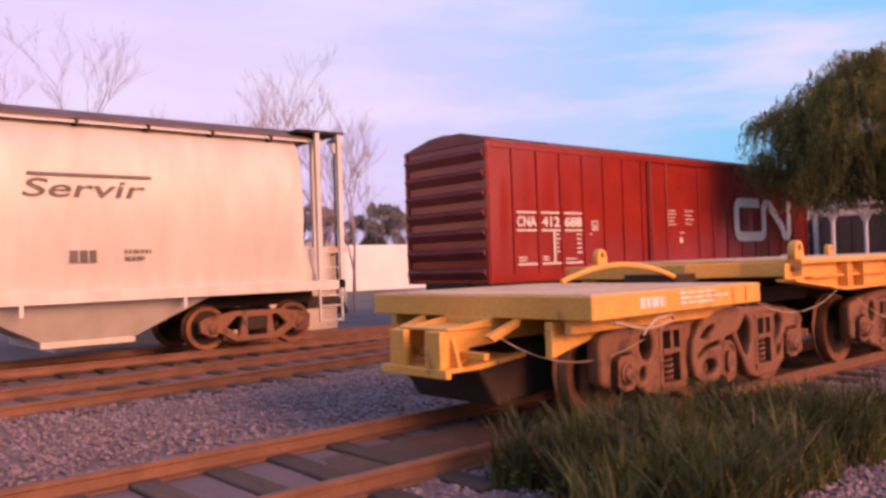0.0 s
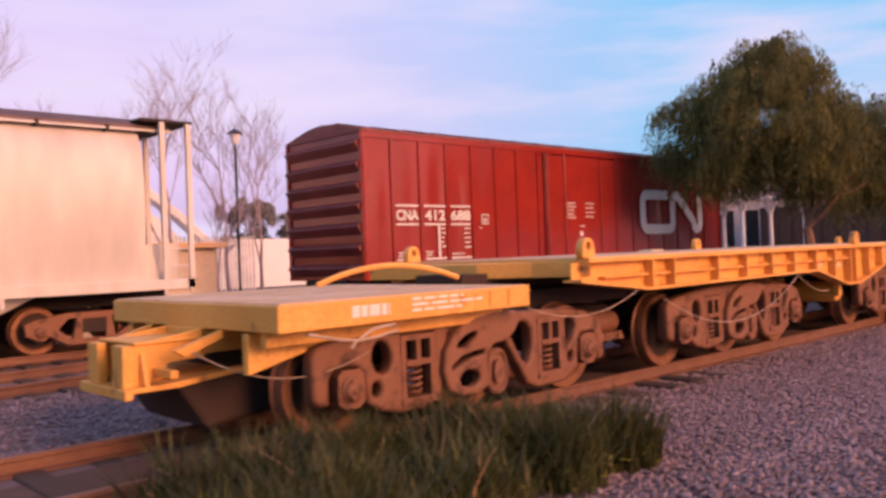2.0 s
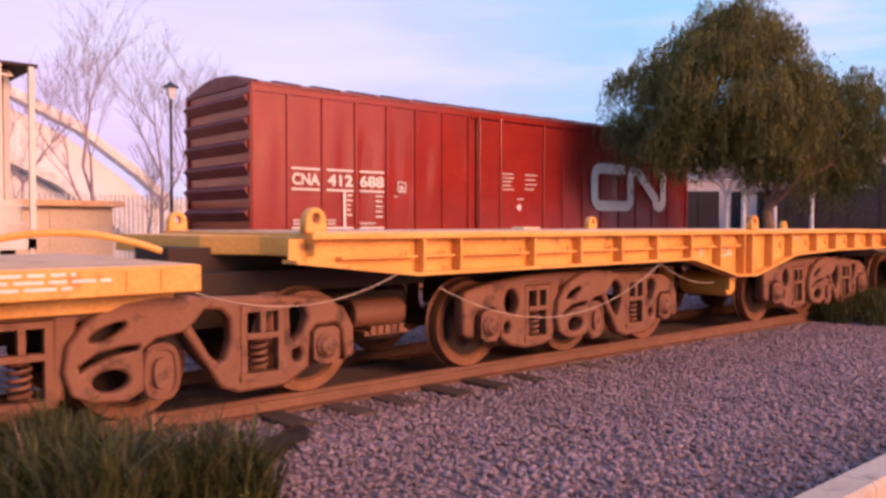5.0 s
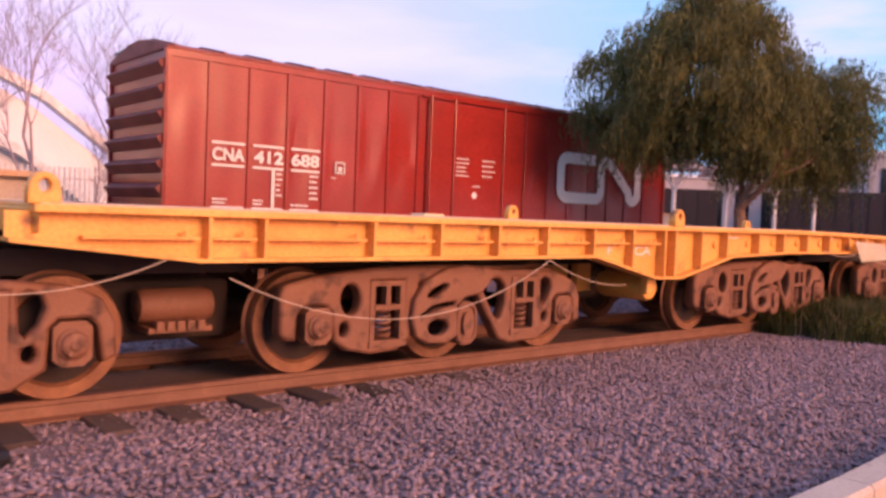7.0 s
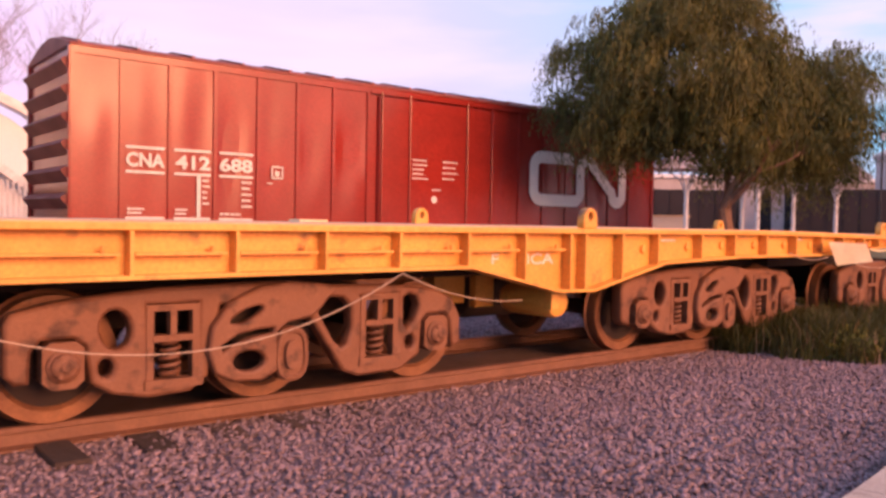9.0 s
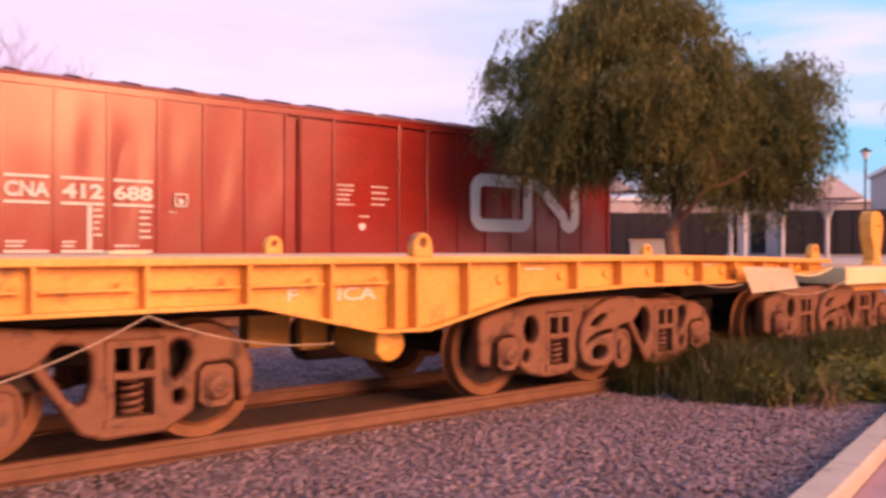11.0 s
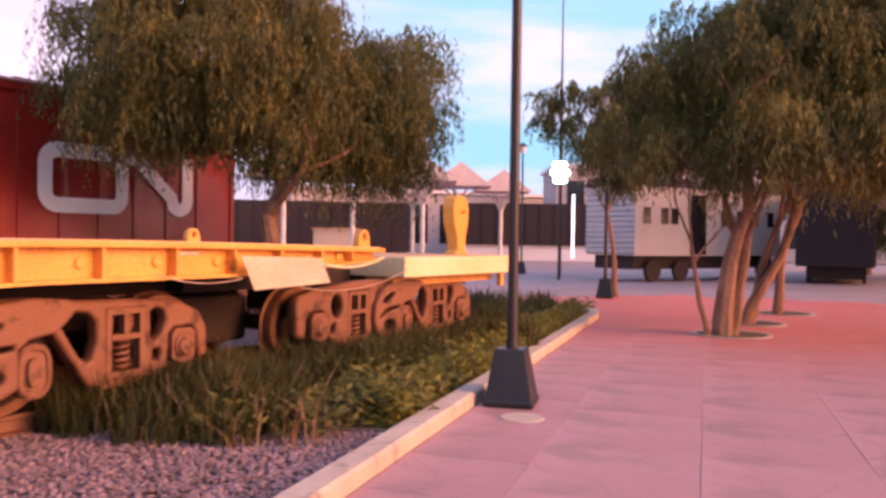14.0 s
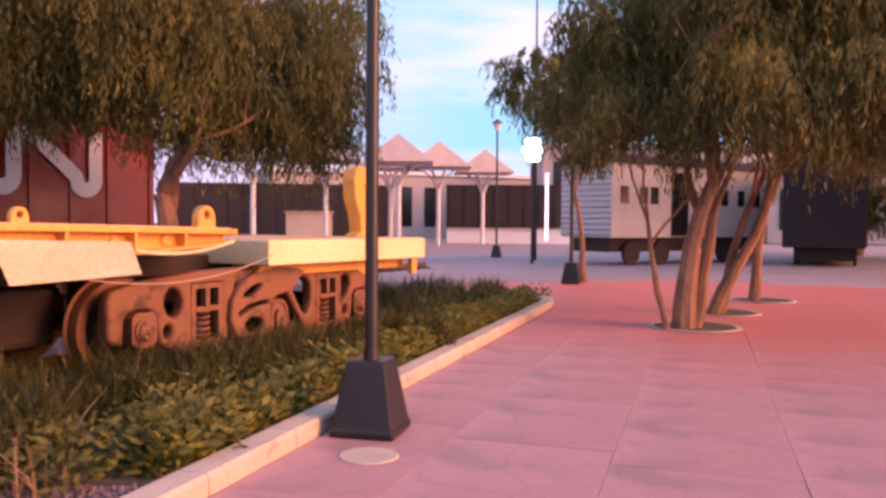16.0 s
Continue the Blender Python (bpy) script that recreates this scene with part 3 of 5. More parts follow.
        SIX["mid_box"] = mesh_of("axle_box", bm, "rust")
    for s in (-1, 1):
        turn = 0 if s < 0 else 180
        def put(key, name, x, y, z, flip=s):
            o = new(name, SIX[key])
            o.parent = bogie
            o.matrix_basis = pose(xc + (x if flip < 0 else -x), YA + s * y, z, 0, 0, turn)
            return o
        put("sideframe", "sideframe", 0, 1.03, 0)
        put("equalizer", "equalizer", 0, 1.12, 0)
        for x in (-0.785, 0.93):
            put("pocket", "spring_pocket", x, 1.05, -0.01)
            put("spring", "coil_spring", x, 1.02, -0.01)
        for x in (-1.5, 1.5):
            put("axle_box", "axle_box", x, 1.13, A)
        put("mid_box", "axle_box", 0.10, 1.14, 0.55)
    for x in (-1.5, 0, 1.5):
        wheelset(bogie, xc + x, YA, 0.432, A)
    return bogie


def four_wheel_bogie(car, xc, yc):
    """Two-axle freight bogie."""
    A = 0.57
    bm = bmesh.new()
    box(bm, xc - 0.3, xc + 0.3, yc - 1.05, yc + 1.05, 0.5, 0.86)
    bogie = part("bogie", bm, "dark", car, "rusty four-wheel freight bogie")
    if "side4" not in SIX:
        outer = [(-1.12, 0.50), (-1.14, 0.72), (-0.95, 0.78), (-0.45, 0.86), (0.45, 0.86), (0.95, 0.78), (1.14, 0.72), (1.12, 0.50), (0.95, 0.44), (0.75, 0.48), (0.45, 0.30), (-0.45, 0.30), (-0.75, 0.48), (-0.95, 0.44)]
        me = cut_sheet("sideframe", [outer, [(-0.62, 0.58), (-0.36, 0.40), (-0.30, 0.76), (-0.42, 0.76)], [(0.62, 0.58), (0.42, 0.76), (0.30, 0.76), (0.36, 0.40)], [(-0.2, 0.40), (0.2, 0.40), (0.2, 0.74), (-0.2, 0.74)]], 0.12, 0.015)
        me.materials.clear()
        me.materials.append(M["rust"])
        SIX["side4"] = me
    for s in (-1, 1):
        o = new("sideframe", SIX["side4"])
        o.parent = bogie
        o.matrix_basis = pose(xc, yc + s * 1.0, 0)
        for x in (-0.89, 0.89):
            b = new("axle_box", SIX["axle_box"])
            b.parent = bogie
            b.matrix_basis = pose(xc + x, yc + s * 1.06, A, 0, 0, 0 if s < 0 else 180)
    for x in (-0.89, 0.89):
        wheelset(bogie, xc + x, yc, 0.395, A)
    return bogie


# ---- yellow heavy-duty flatcar ----
flat = thing("flatcar", "yellow heavy-duty depressed flatcar on four rusty six-wheel bogies", "railway wagon")
Y0, Y1 = 4.13, 6.97
for xc in (6.31, 11.20, 17.06, 21.9):
    six_wheel_bogie(flat, xc)

# end platforms over the outer bogies
bm = bmesh.new()
prism(bm, [(4.0, 1.115), (4.0, 1.31), (6.59, 1.315), (6.59, 1.13)], "y", Y0, Y1)
plat = part("end_platform", bm, "yellow", flat, "yellow end platform with worn top", bevel=0.012)
bm = bmesh.new()
box(bm, 4.03, 6.56, Y0 + 0.03, Y1 - 0.03, 1.31, 1.319)
part("deck_plate", bm, "deck", plat)
for x in (6.07, 6.3):
    bm = bmesh.new()
    box(bm, x, x + 0.025, Y0 - 0.012, Y0 + 0.01, 1.16, 1.29)
    part("bracket", bm, "yellow", plat)
bars(plat, 4.62, 5.07, Y0 - 0.001, 1.175, 1.265, 1, "white", 9, 0.95)
bars(plat, 5.2, 6.0, Y0 - 0.001, 1.16, 1.29, 3, "white", 4, 0.5)
bm = bmesh.new()
box(bm, 3.99, 6.55, YA - 0.32, YA + 0.32, 0.92, 1.12)
for y in (Y0 + 0.25, Y1 - 0.3):
    box(bm, 4.05, 6.5, y, y + 0.08, 1.0, 1.118)
part("centre_sill", bm, "yellow", plat, bevel=0.01)
# draft gear and drawhead at the free end: a tray, upright plates, braces and the open pocket
bm = bmesh.new()
prism(bm, [(3.36, 0.70), (3.36, 0.735), (3.75, 0.745), (4.3, 0.80), (4.3, 0.76), (3.75, 0.70)], "y", YA - 0.42, YA + 0.42)
gear = part("draft_gear", bm, "yellow", flat, "yellow draft gear at the free end", bevel=0.008)
for sgn in (-1, 1):
    bm = bmesh.new()
    prism(bm, [(3.44, 0.735), (3.44, 1.03), (3.60, 1.06), (4.02, 1.12), (4.02, 0.90), (3.72, 0.88), (3.66, 0.76)], "y", YA + sgn * 0.30 - 0.02, YA + sgn * 0.30 + 0.02)
    part("cheek_plate", bm, "yellow", gear, bevel=0.006)
    bm = bmesh.new()
    prism(bm, [(YA + sgn * 0.32, 0.735), (YA + sgn * 0.42, 0.735), (YA + sgn * 0.42, 0.76), (YA + sgn * 0.34, 0.98), (YA + sgn * 0.32, 0.98)], "x", 3.50, 3.53)
    part("gusset", bm, "yellow", gear)
    bm = bmesh.new()
    prism(bm, [(3.62, 1.0), (4.0, 1.115), (4.0, 1.06), (3.70, 0.95)], "y", YA + sgn * 0.62 - 0.03, YA + sgn * 0.62 + 0.03)
    part("brace", bm, "yellow", gear)
for name, a, b, c, d, e, f in (("top_plate", 3.46, 3.98, YA - 0.34, YA + 0.34, 1.035, 1.06), ("striker", 3.37, 3.44, YA - 0.34, YA - 0.14, 0.735, 1.04), ("striker", 3.37, 3.44, YA + 0.14, YA + 0.34, 0.735, 1.04),
                               ("lower_lip", 3.34, 3.40, YA - 0.44, YA + 0.44, 0.66, 0.735), ("cross_bar", 3.60, 3.66, YA - 0.62, YA + 0.62, 0.80, 0.86)):
    bm = bmesh.new()
    box(bm, a, b, c, d, e, f)
    part(name, bm, "yellow", gear, bevel=0.008)
bm = bmesh.new()
prism(bm, [(4.0, 0.80), (4.0, 1.1), (4.75, 1.1), (4.75, 0.98)], "y", YA - 1.0, YA - 0.92)
part("gusset", bm, "yellow", flat, bevel=0.012)
# added dark block standing in for the shaded far-side wheels
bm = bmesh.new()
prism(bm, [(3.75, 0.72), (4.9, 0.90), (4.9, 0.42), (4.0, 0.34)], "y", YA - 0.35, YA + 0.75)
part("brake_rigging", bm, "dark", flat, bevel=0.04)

bm = bmesh.new()
prism(bm, [(21.58, 1.115), (21.58, 1.355), (24.3, 1.35), (24.3, 1.11)], "y", Y0, Y1)
plat2 = part("end_platform", bm, "cream", flat, "pale yellow end platform with worn top", bevel=0.012)
bm = bmesh.new()
prism(bm, [(21.61, 1.361), (24.27, 1.356), (24.27, 1.345), (21.61, 1.350)], "y", Y0 + 0.03, Y1 - 0.03)
part("deck_plate", bm, "deck", plat2)
bm = bmesh.new()
box(bm, 21.65, 24.2, YA - 0.32, YA + 0.32, 0.92, 1.12)
for y in (Y0 + 0.25, Y1 - 0.3):
    box(bm, 21.7, 24.2, y, y + 0.08, 1.0, 1.118)
part("centre_sill", bm, "yellow", plat2)
bm = bmesh.new()
box(bm, 24.2, 24.75, YA - 0.3, YA + 0.3, 0.80, 1.115)
part("coupler_pocket", bm, "yellow", flat, bevel=0.02)
bm = bmesh.new()
box(bm, 24.1, 24.2, Y0 + 0.05, Y0 + 0.12, 0.92, 1.115)
part("stirrup", bm, "yellow", flat, bevel=0.008)
# hand-brake stand
bm = bmesh.new()
prism(bm, [(23.70, 1.35), (23.72, 1.39), (23.80, 1.42), (23.77, 1.62), (23.68, 1.82), (23.66, 2.06), (23.70, 2.17), (23.78, 2.22), (23.95, 2.21), (24.05, 2.15), (24.09, 2.02), (24.07, 1.80), (24.01, 1.62), (24.0, 1.42), (24.08, 1.39), (24.10, 1.35)], "y", 4.72, 4.92)
st = part("brake_stand", bm, "yellow", flat, "upright yellow hand-brake stand", bevel=0.02)
bm = bmesh.new()
tube(bm, [(23.86, 4.70 + 0.0, 1.98), (23.86, 4.64, 1.98)], 0.02, 8)
part("brake_shaft", bm, "yellow", st)

# main deck: top flange, recessed web, bottom flange with the deep keel, ribs
def deck_z(x):
    """Top of the deck, which droops a little towards the east end."""
    return 1.525 - 0.06 * max(0.0, (x - 17.6) / 3.6) ** 1.3
deck_xs = [7.49, 12.0, 17.5, 18.4, 19.3, 20.2, 21.18]
bm = bmesh.new()
prism(bm, [(x, deck_z(x)) for x in deck_xs] + [(x, deck_z(x) - 0.05) for x in deck_xs[::-1]], "y", Y0, Y1)
top = part("main_deck", bm, "yellow", flat, "long yellow deck girder with a deep belly", bevel=0.008)
bm = bmesh.new()
plate_xs = [7.53] + deck_xs[1:-1] + [21.14]
prism(bm, [(x, deck_z(x) + 0.009) for x in plate_xs] + [(x, deck_z(x) - 0.002) for x in plate_xs[::-1]], "y", Y0 + 0.04, Y1 - 0.04)
part("deck_plate", bm, "deck", top)
low = [(7.35, 1.32), (8.55, 1.185), (10.0, 1.19), (12.86, 1.20), (13.93, 0.955), (14.42, 0.945), (15.55, 1.19), (17.0, 1.235), (18.9, 1.235), (20.0, 1.28), (21.12, 1.36)]
for y, s in ((Y0, 1), (Y1, -1)):
    bm = bmesh.new()
    w0, w1 = y + s * 0.12, y + s * 0.14
    prism(bm, low + [(x, deck_z(x) - 0.045) for x in (21.12, 20.2, 19.3, 18.4, 17.5, 7.35)], "y", min(w0, w1), max(w0, w1))
    part("web", bm, "yellow", top)
    bm = bmesh.new()
    f0, f1 = y, y + s * 0.22
    lp = [(x, z) for x, z in low] + [(x, z - 0.028) for x, z in low[::-1]]
    prism(bm, lp, "y", min(f0, f1), max(f0, f1))
    part("bottom_flange", bm, "yellow", top)
def low_z(x):
    for (xa, za), (xb, zb) in zip(low, low[1:]):
        if xa <= x <= xb:
            return za + (zb - za) * (x - xa) / (xb - xa)
    return low[-1][1]
ribs = [8.62, 9.05, 10.03, 10.74, 11.44, 12.11, 12.82, 13.49, 14.08, 14.29, 14.84, 15.42, 16.2, 16.86, 17.55, 18.25, 18.9, 19.5, 20.1, 20.6]
for x in ribs:
    bm = bmesh.new()
    box(bm, x - 0.012, x + 0.012, Y0 + 0.006, Y0 + 0.12, low_z(x), deck_z(x) - 0.05)
    part("rib", bm, "yellow", top)
for xa, xb in zip([7.75] + ribs[:8], ribs[:9]):
    if xb - xa < 0.3:
        continue
    bm = bmesh.new()
    zm = 1.315
    box(bm, xa + 0.03, xb - 0.06, Y0 + 0.03, Y0 + 0.12, zm, zm + 0.018)
    tube(bm, [(xb - 0.16, Y0 + 0.05, zm + 0.018), (xb - 0.16, Y0 + 0.05, zm + 0.06)], 0.02, 8)
    part("shelf", bm, "yellow", top)
for xa, xb in zip(ribs[10:], ribs[11:]):
    bm = bmesh.new()
    lathe(bm, [(0.05, -0.02), (0.045, -0.04), (0.02, -0.045)], (xb - 0.13, Y0 + 0.135, (deck_z(xb) - 0.05 + low_z(xb)) / 2), "y", 12)
    part("boss", bm, "yellow", top)
letters("F", top, 13.17, 13.25, Y0 + 0.117, 1.20, 1.29, "white", 0.01)
letters("ICA", top, 13.6, 13.95, Y0 + 0.117, 1.19, 1.29, "white", 0.01)
bars(top, 15.6, 15.95, Y0 + 0.118, 1.38, 1.42, 1, "white", 3)
bars(top, 18.3, 18.62, Y0 + 0.118, 1.39, 1.43, 1, "white", 5)
# neck at the left end of the deck
bm = bmesh.new()
prism(bm, [(7.52, Y0 + 0.01), (7.40, 4.78), (7.12, 5.3), (7.02, Y1), (7.52, Y1)], "z", 1.34, 1.50)
part("deck_neck", bm, "yellow", top, bevel=0.01)
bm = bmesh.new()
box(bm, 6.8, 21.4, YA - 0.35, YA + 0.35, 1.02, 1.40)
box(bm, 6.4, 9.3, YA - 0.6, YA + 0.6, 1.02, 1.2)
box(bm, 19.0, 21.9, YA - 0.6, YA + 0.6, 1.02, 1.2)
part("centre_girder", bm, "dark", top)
bars(top, 11.0, 11.7, YA - 0.352, 1.10, 1.17, 1, "white", 17, 0.8, "chalk_marks")
# tie-down rings
def tie_ring(x, y, z, rz=0.0, name="tie_down_ring"):
    arch = [(-0.10, 0.0), (-0.095, 0.10)] + [(0.09 * math.cos(radians(a)), 0.11 + 0.09 * math.sin(radians(a))) for a in range(165, 10, -25)] + [(0.095, 0.10), (0.10, 0.0)]
    lug = cut_sheet(name, [arch, ellipse(0, 0.115, 0.036, 0.042, 0, 12)], 0.07, 0.012)
    lug.materials.clear()
    bm = bmesh.new()
    bm.from_mesh(lug)
    bmesh.ops.translate(bm, vec=(x, y, z), verts=bm.verts[:])
    bpy.data.meshes.remove(lug)
    part(name, bm, "yellow", top, bevel=0)
for x, y in ((7.56, Y0 + 0.1), (14.34, Y0 + 0.05), (14.36, Y1 - 0.1), (20.89, Y0 + 0.12), (20.75, Y1 - 0.12), (7.6, Y1 - 0.1)):
    tie_ring(x, y, deck_z(x))
bm = bmesh.new()
box(bm, 12.6, 12.95, Y1 - 0.3, Y1 - 0.05, 1.53, 1.56)
part("cleat", bm, "cream", top, bevel=0.01)
# bent hose lying over the end platform
bm = bmesh.new()
pts = [(5.3 + 1.45 * t, 5.55 - 0.35 * t, 1.34 + 0.19 * math.sin(math.pi * min(1, 0.04 + t * 0.92)) ** 0.8) for t in [i / 14 for i in range(15)]]
tube(bm, pts, 0.028, 8)
part("air_hose", bm, "yellow", plat)
# hanging sheet at the far bolster
bm = bmesh.new()
v = [bm.verts.new(p) for p in ((18.88, 4.05, 1.40), (19.98, 4.05, 1.37), (20.02, 3.97, 1.12), (18.97, 3.97, 1.09))]
f = bm.faces.new(v)
bmesh.ops.solidify(bm, geom=[f], thickness=0.012)
part("loose_sheet", bm, "sheet", top, "pale dented metal sheet hung on the girder")
# tanks and brake gear under the belly
bm = bmesh.new()
lathe(bm, [(0.06, -0.37), (0.14, -0.34), (0.16, -0.28), (0.16, 0.28), (0.14, 0.34), (0.06, 0.37)], (14.2, 4.75, 0.80), "y", 20)
part("brake_cylinder", bm, "yellow", flat, "round yellow brake cylinder", smooth=True)
for h in ((13.33, 13.72, 5.25, 5.45, 0.74, 1.17), (13.78, 14.03, 5.15, 5.25, 0.70, 1.03), (14.0, 14.1, 4.3, 4.4, 0.74, 0.92)):
    bm = bmesh.new()
    box(bm, *h)
    part("hanger", bm, "yellow", flat, bevel=0.01)
bm = bmesh.new()
lathe(bm, [(0.05, -0.5), (0.2, -0.45), (0.23, -0.36), (0.23, 0.36), (0.2, 0.45), (0.05, 0.5)], (14.6, 5.9, 0.72), "x", 20)
part("air_reservoir", bm, "dark", flat, "dark round air reservoir", smooth=True)
bm = bmesh.new()
lathe(bm, [(0.05, -0.31), (0.12, -0.29), (0.14, -0.23), (0.14, 0.23), (0.12, 0.29), (0.05, 0.31)], (8.72, 5.0, 0.765), "x", 20)
part("air_reservoir", bm, "rust", flat, "rusty brown air reservoir", smooth=True)
bm = bmesh.new()
for i in range(5):
    box(bm, 8.5 + 0.08 * i, 8.56 + 0.08 * i, 4.75, 4.85, 0.60, 0.67)
box(bm, 8.45, 8.95, 4.78, 5.2, 0.58, 0.62)
part("chain_guard", bm, "rust", flat)
# plain near-black blocks filling the space between the bogies
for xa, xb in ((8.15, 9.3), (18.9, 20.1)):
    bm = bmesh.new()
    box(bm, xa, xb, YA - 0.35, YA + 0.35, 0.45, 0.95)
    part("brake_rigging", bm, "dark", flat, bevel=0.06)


def sag(name, a, b, drop, r, material, label, n=20):
    bm = bmesh.new()
    a, b = Vector(a), Vector(b)
    tube(bm, [a.lerp(b, i / n) - Vector((0, 0, drop * 4 * (i / n) * (1 - i / n))) for i in range(n + 1)], r, 6)
    return tagged(part(name, bm, material, smooth=True), label, "cable")


sag("cable", (8.75, 4.1, 1.05), (12.1, 4.1, 1.155), 0.42, 0.0055, "cable", "thin pale cable sagging under the yellow girder")
sag("cable", (12.1, 4.1, 1.155), (13.6, 4.3, 0.86), 0.08, 0.0055, "cable", "thin pale cable sagging under the yellow girder")
sag("cable", (6.55, 4.14, 1.12), (8.3, 4.12, 1.18), 0.17, 0.005, "cable", "thin pale cable hung between deck and platform")
sag("cable", (18.0, 4.1, 1.26), (18.9, 4.05, 1.20), 0.06, 0.0055, "cable", "thin pale cable hung from the girder")
sag("cable", (19.3, 4.0, 1.16), (21.6, 4.1, 1.22), 0.16, 0.006, "cable", "thin pale cable hung from the girder")
sag("cable", (20.0, 4.02, 1.3), (21.1, 4.1, 1.36), 0.06, 0.015, "cream", "pale strap at the end of the deck")
sag("cable", (3.75, 4.9, 0.98), (4.9, 4.3, 0.9), 0.2, 0.0055, "cable", "thin pale cable hung from the draft gear")
bm = bmesh.new()
tube(bm, [(4.2, 4.08, 1.10), (4.45, 4.07, 1.04), (4.62, 4.06, 1.02), (4.75, 4.06, 1.09), (4.95, 4.06, 1.11), (5.0, 4.07, 1.06), (4.8, 4.07, 1.03), (4.6, 4.06, 1.02), (4.55, 4.06, 0.97)], 0.012, 6)
tagged(part("cable", bm, "cable", smooth=True), "pale looped cable under the end platform", "cable")

# ---- red boxcar ----
BX0, BX1, BY0, BY1, BZ0, BZE = 12.02, 27.77, 13.485, 16.47, 1.10, 4.42
boxcar = thing("boxcar", "red steel boxcar with white lettering on the far track", "railway wagon")
bm = bmesh.new()
box(bm, BX0 + 0.02, BX1 - 0.02, BY0 + 0.03, BY1 - 0.03, BZ0 + 0.02, BZE)
part("body", bm, "red", boxcar)
bm = bmesh.new()
mid = (BY0 + BY1) / 2
prism(bm, [(BY0 - 0.03, BZE - 0.03), (BY0 - 0.03, BZE + 0.02), (mid - 0.5, BZE + 0.25), (mid, BZE + 0.29), (mid + 0.5, BZE + 0.25), (BY1 + 0.03, BZE + 0.02), (BY1 + 0.03, BZE - 0.03)], "x", BX0 - 0.02, BX1 + 0.02)
roof = part("roof", bm, "roof", boxcar, bevel=0.01)
x = BX0 + 0.1
while x < BX1:
    bm = bmesh.new()
    prism(bm, [(BY0 - 0.045, BZE - 0.02), (BY0 - 0.045, BZE + 0.06), (mid - 0.5, BZE + 0.285), (mid + 0.5, BZE + 0.285), (mid + 0.5, BZE + 0.2), (mid - 0.5, BZE + 0.2)], "x", x, x + 0.06)
    part("roof_rib", bm, "roof", roof)
    x += 0.98
# side: sills, posts and panels
bm = bmesh.new()
box(bm, BX0, BX1, BY0 - 0.015, BY0 + 0.04, BZ0, BZ0 + 0.22)
part("side_sill", bm, "red", boxcar, bevel=0.006)
bm = bmesh.new()
box(bm, BX0, BX1, BY0 - 0.015, BY0 + 0.04, BZE - 0.16, BZE - 0.02)
part("top_chord", bm, "red", boxcar, bevel=0.006)
posts = [12.06, 12.85, 13.7, 14.55, 15.42, 16.27, 17.1, 17.95, 21.55, 22.4, 23.25, 24.1, 24.95, 25.8, 26.65, 27.7]
for x in posts:
    bm = bmesh.new()
    box(bm, x - 0.035, x + 0.035, BY0 - 0.022, BY0 + 0.03, BZ0 + 0.2, BZE - 0.15)
    part("side_post", bm, "red", boxcar)
for i, (xa, xb) in enumerate(zip(posts, posts[1:])):
    if xb - xa > 2:
        continue
    bm = bmesh.new()
    n = 8
    g = {}
    for a in range(n + 1):
        for b in range(n + 1):
            u, w = a / n, b / n
            bulge = 0.010 * math.sin(math.pi * u) * math.sin(math.pi * w) + 0.042 * noise.noise((i * 3.1 + u * 1.3, w * 2.6, 7)) * math.sin(math.pi * u) * math.sin(math.pi * w)
            g[a, b] = bm.verts.new((xa + 0.035 + (xb - xa - 0.07) * u, BY0 + 0.015 + bulge, BZ0 + 0.2 + (BZE - 0.16 - BZ0 - 0.2) * w))
    for a in range(n):
        for b in range(n):
            bm.faces.new((g[a, b], g[a + 1, b], g[a + 1, b + 1], g[a, b + 1]))
    part("side_panel", bm, "red", boxcar, smooth=True)
# plug door with bars
bm = bmesh.new()
box(bm, 18.2, 21.5, BY0 - 0.05, BY0 + 0.03, BZ0 + 0.12, BZE - 0.22)
door = part("door", bm, "red", boxcar, "wide red sliding door", bevel=0.01)
for z in (1.75, 2.35, 2.95, 3.55, 3.95):
    bm = bmesh.new()
    box(bm, 18.25, 21.45, BY0 - 0.065, BY0 - 0.048, z, z + 0.035)
    part("door_rib", bm, "red", door)
for x in (18.25, 19.0, 20.65, 21.42):
    bm = bmesh.new()
    tube(bm, [(x, BY0 - 0.085, BZ0 + 0.15), (x, BY0 - 0.085, BZE - 0.12)], 0.017, 6)
    part("lock_rod", bm, "red", door)
bm = bmesh.new()
box(bm, 18.0, 25.0, BY0 - 0.07, BY0 - 0.01, BZ0 + 0.02, BZ0 + 0.07)
box(bm, 18.0, 25.0, BY0 - 0.06, BY0 - 0.01, BZE - 0.17, BZE - 0.12)
part("door_track", bm, "red", boxcar)
# corrugated end wall
bm = bmesh.new()
prof = [(BX0 + 0.03, BZ0)]
z = BZ0 + 0.08
while z < BZE - 0.12:
    prof += [(BX0 + 0.03, z), (BX0 - 0.11, z + 0.17), (BX0 - 0.13, z + 0.20), (BX0 - 0.11, z + 0.23), (BX0 + 0.02, z + 0.30), (BX0 + 0.03, z + 0.40)]
    z += 0.46
prof += [(BX0 + 0.015, BZE + 0.0), (BX0 + 0.2, BZE), (BX0 + 0.2, BZ0)]
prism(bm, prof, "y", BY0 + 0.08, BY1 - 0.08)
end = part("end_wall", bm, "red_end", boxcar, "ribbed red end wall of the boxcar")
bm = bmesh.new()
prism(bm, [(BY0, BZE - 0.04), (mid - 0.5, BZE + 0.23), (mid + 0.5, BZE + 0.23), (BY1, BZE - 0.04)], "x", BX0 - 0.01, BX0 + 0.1)
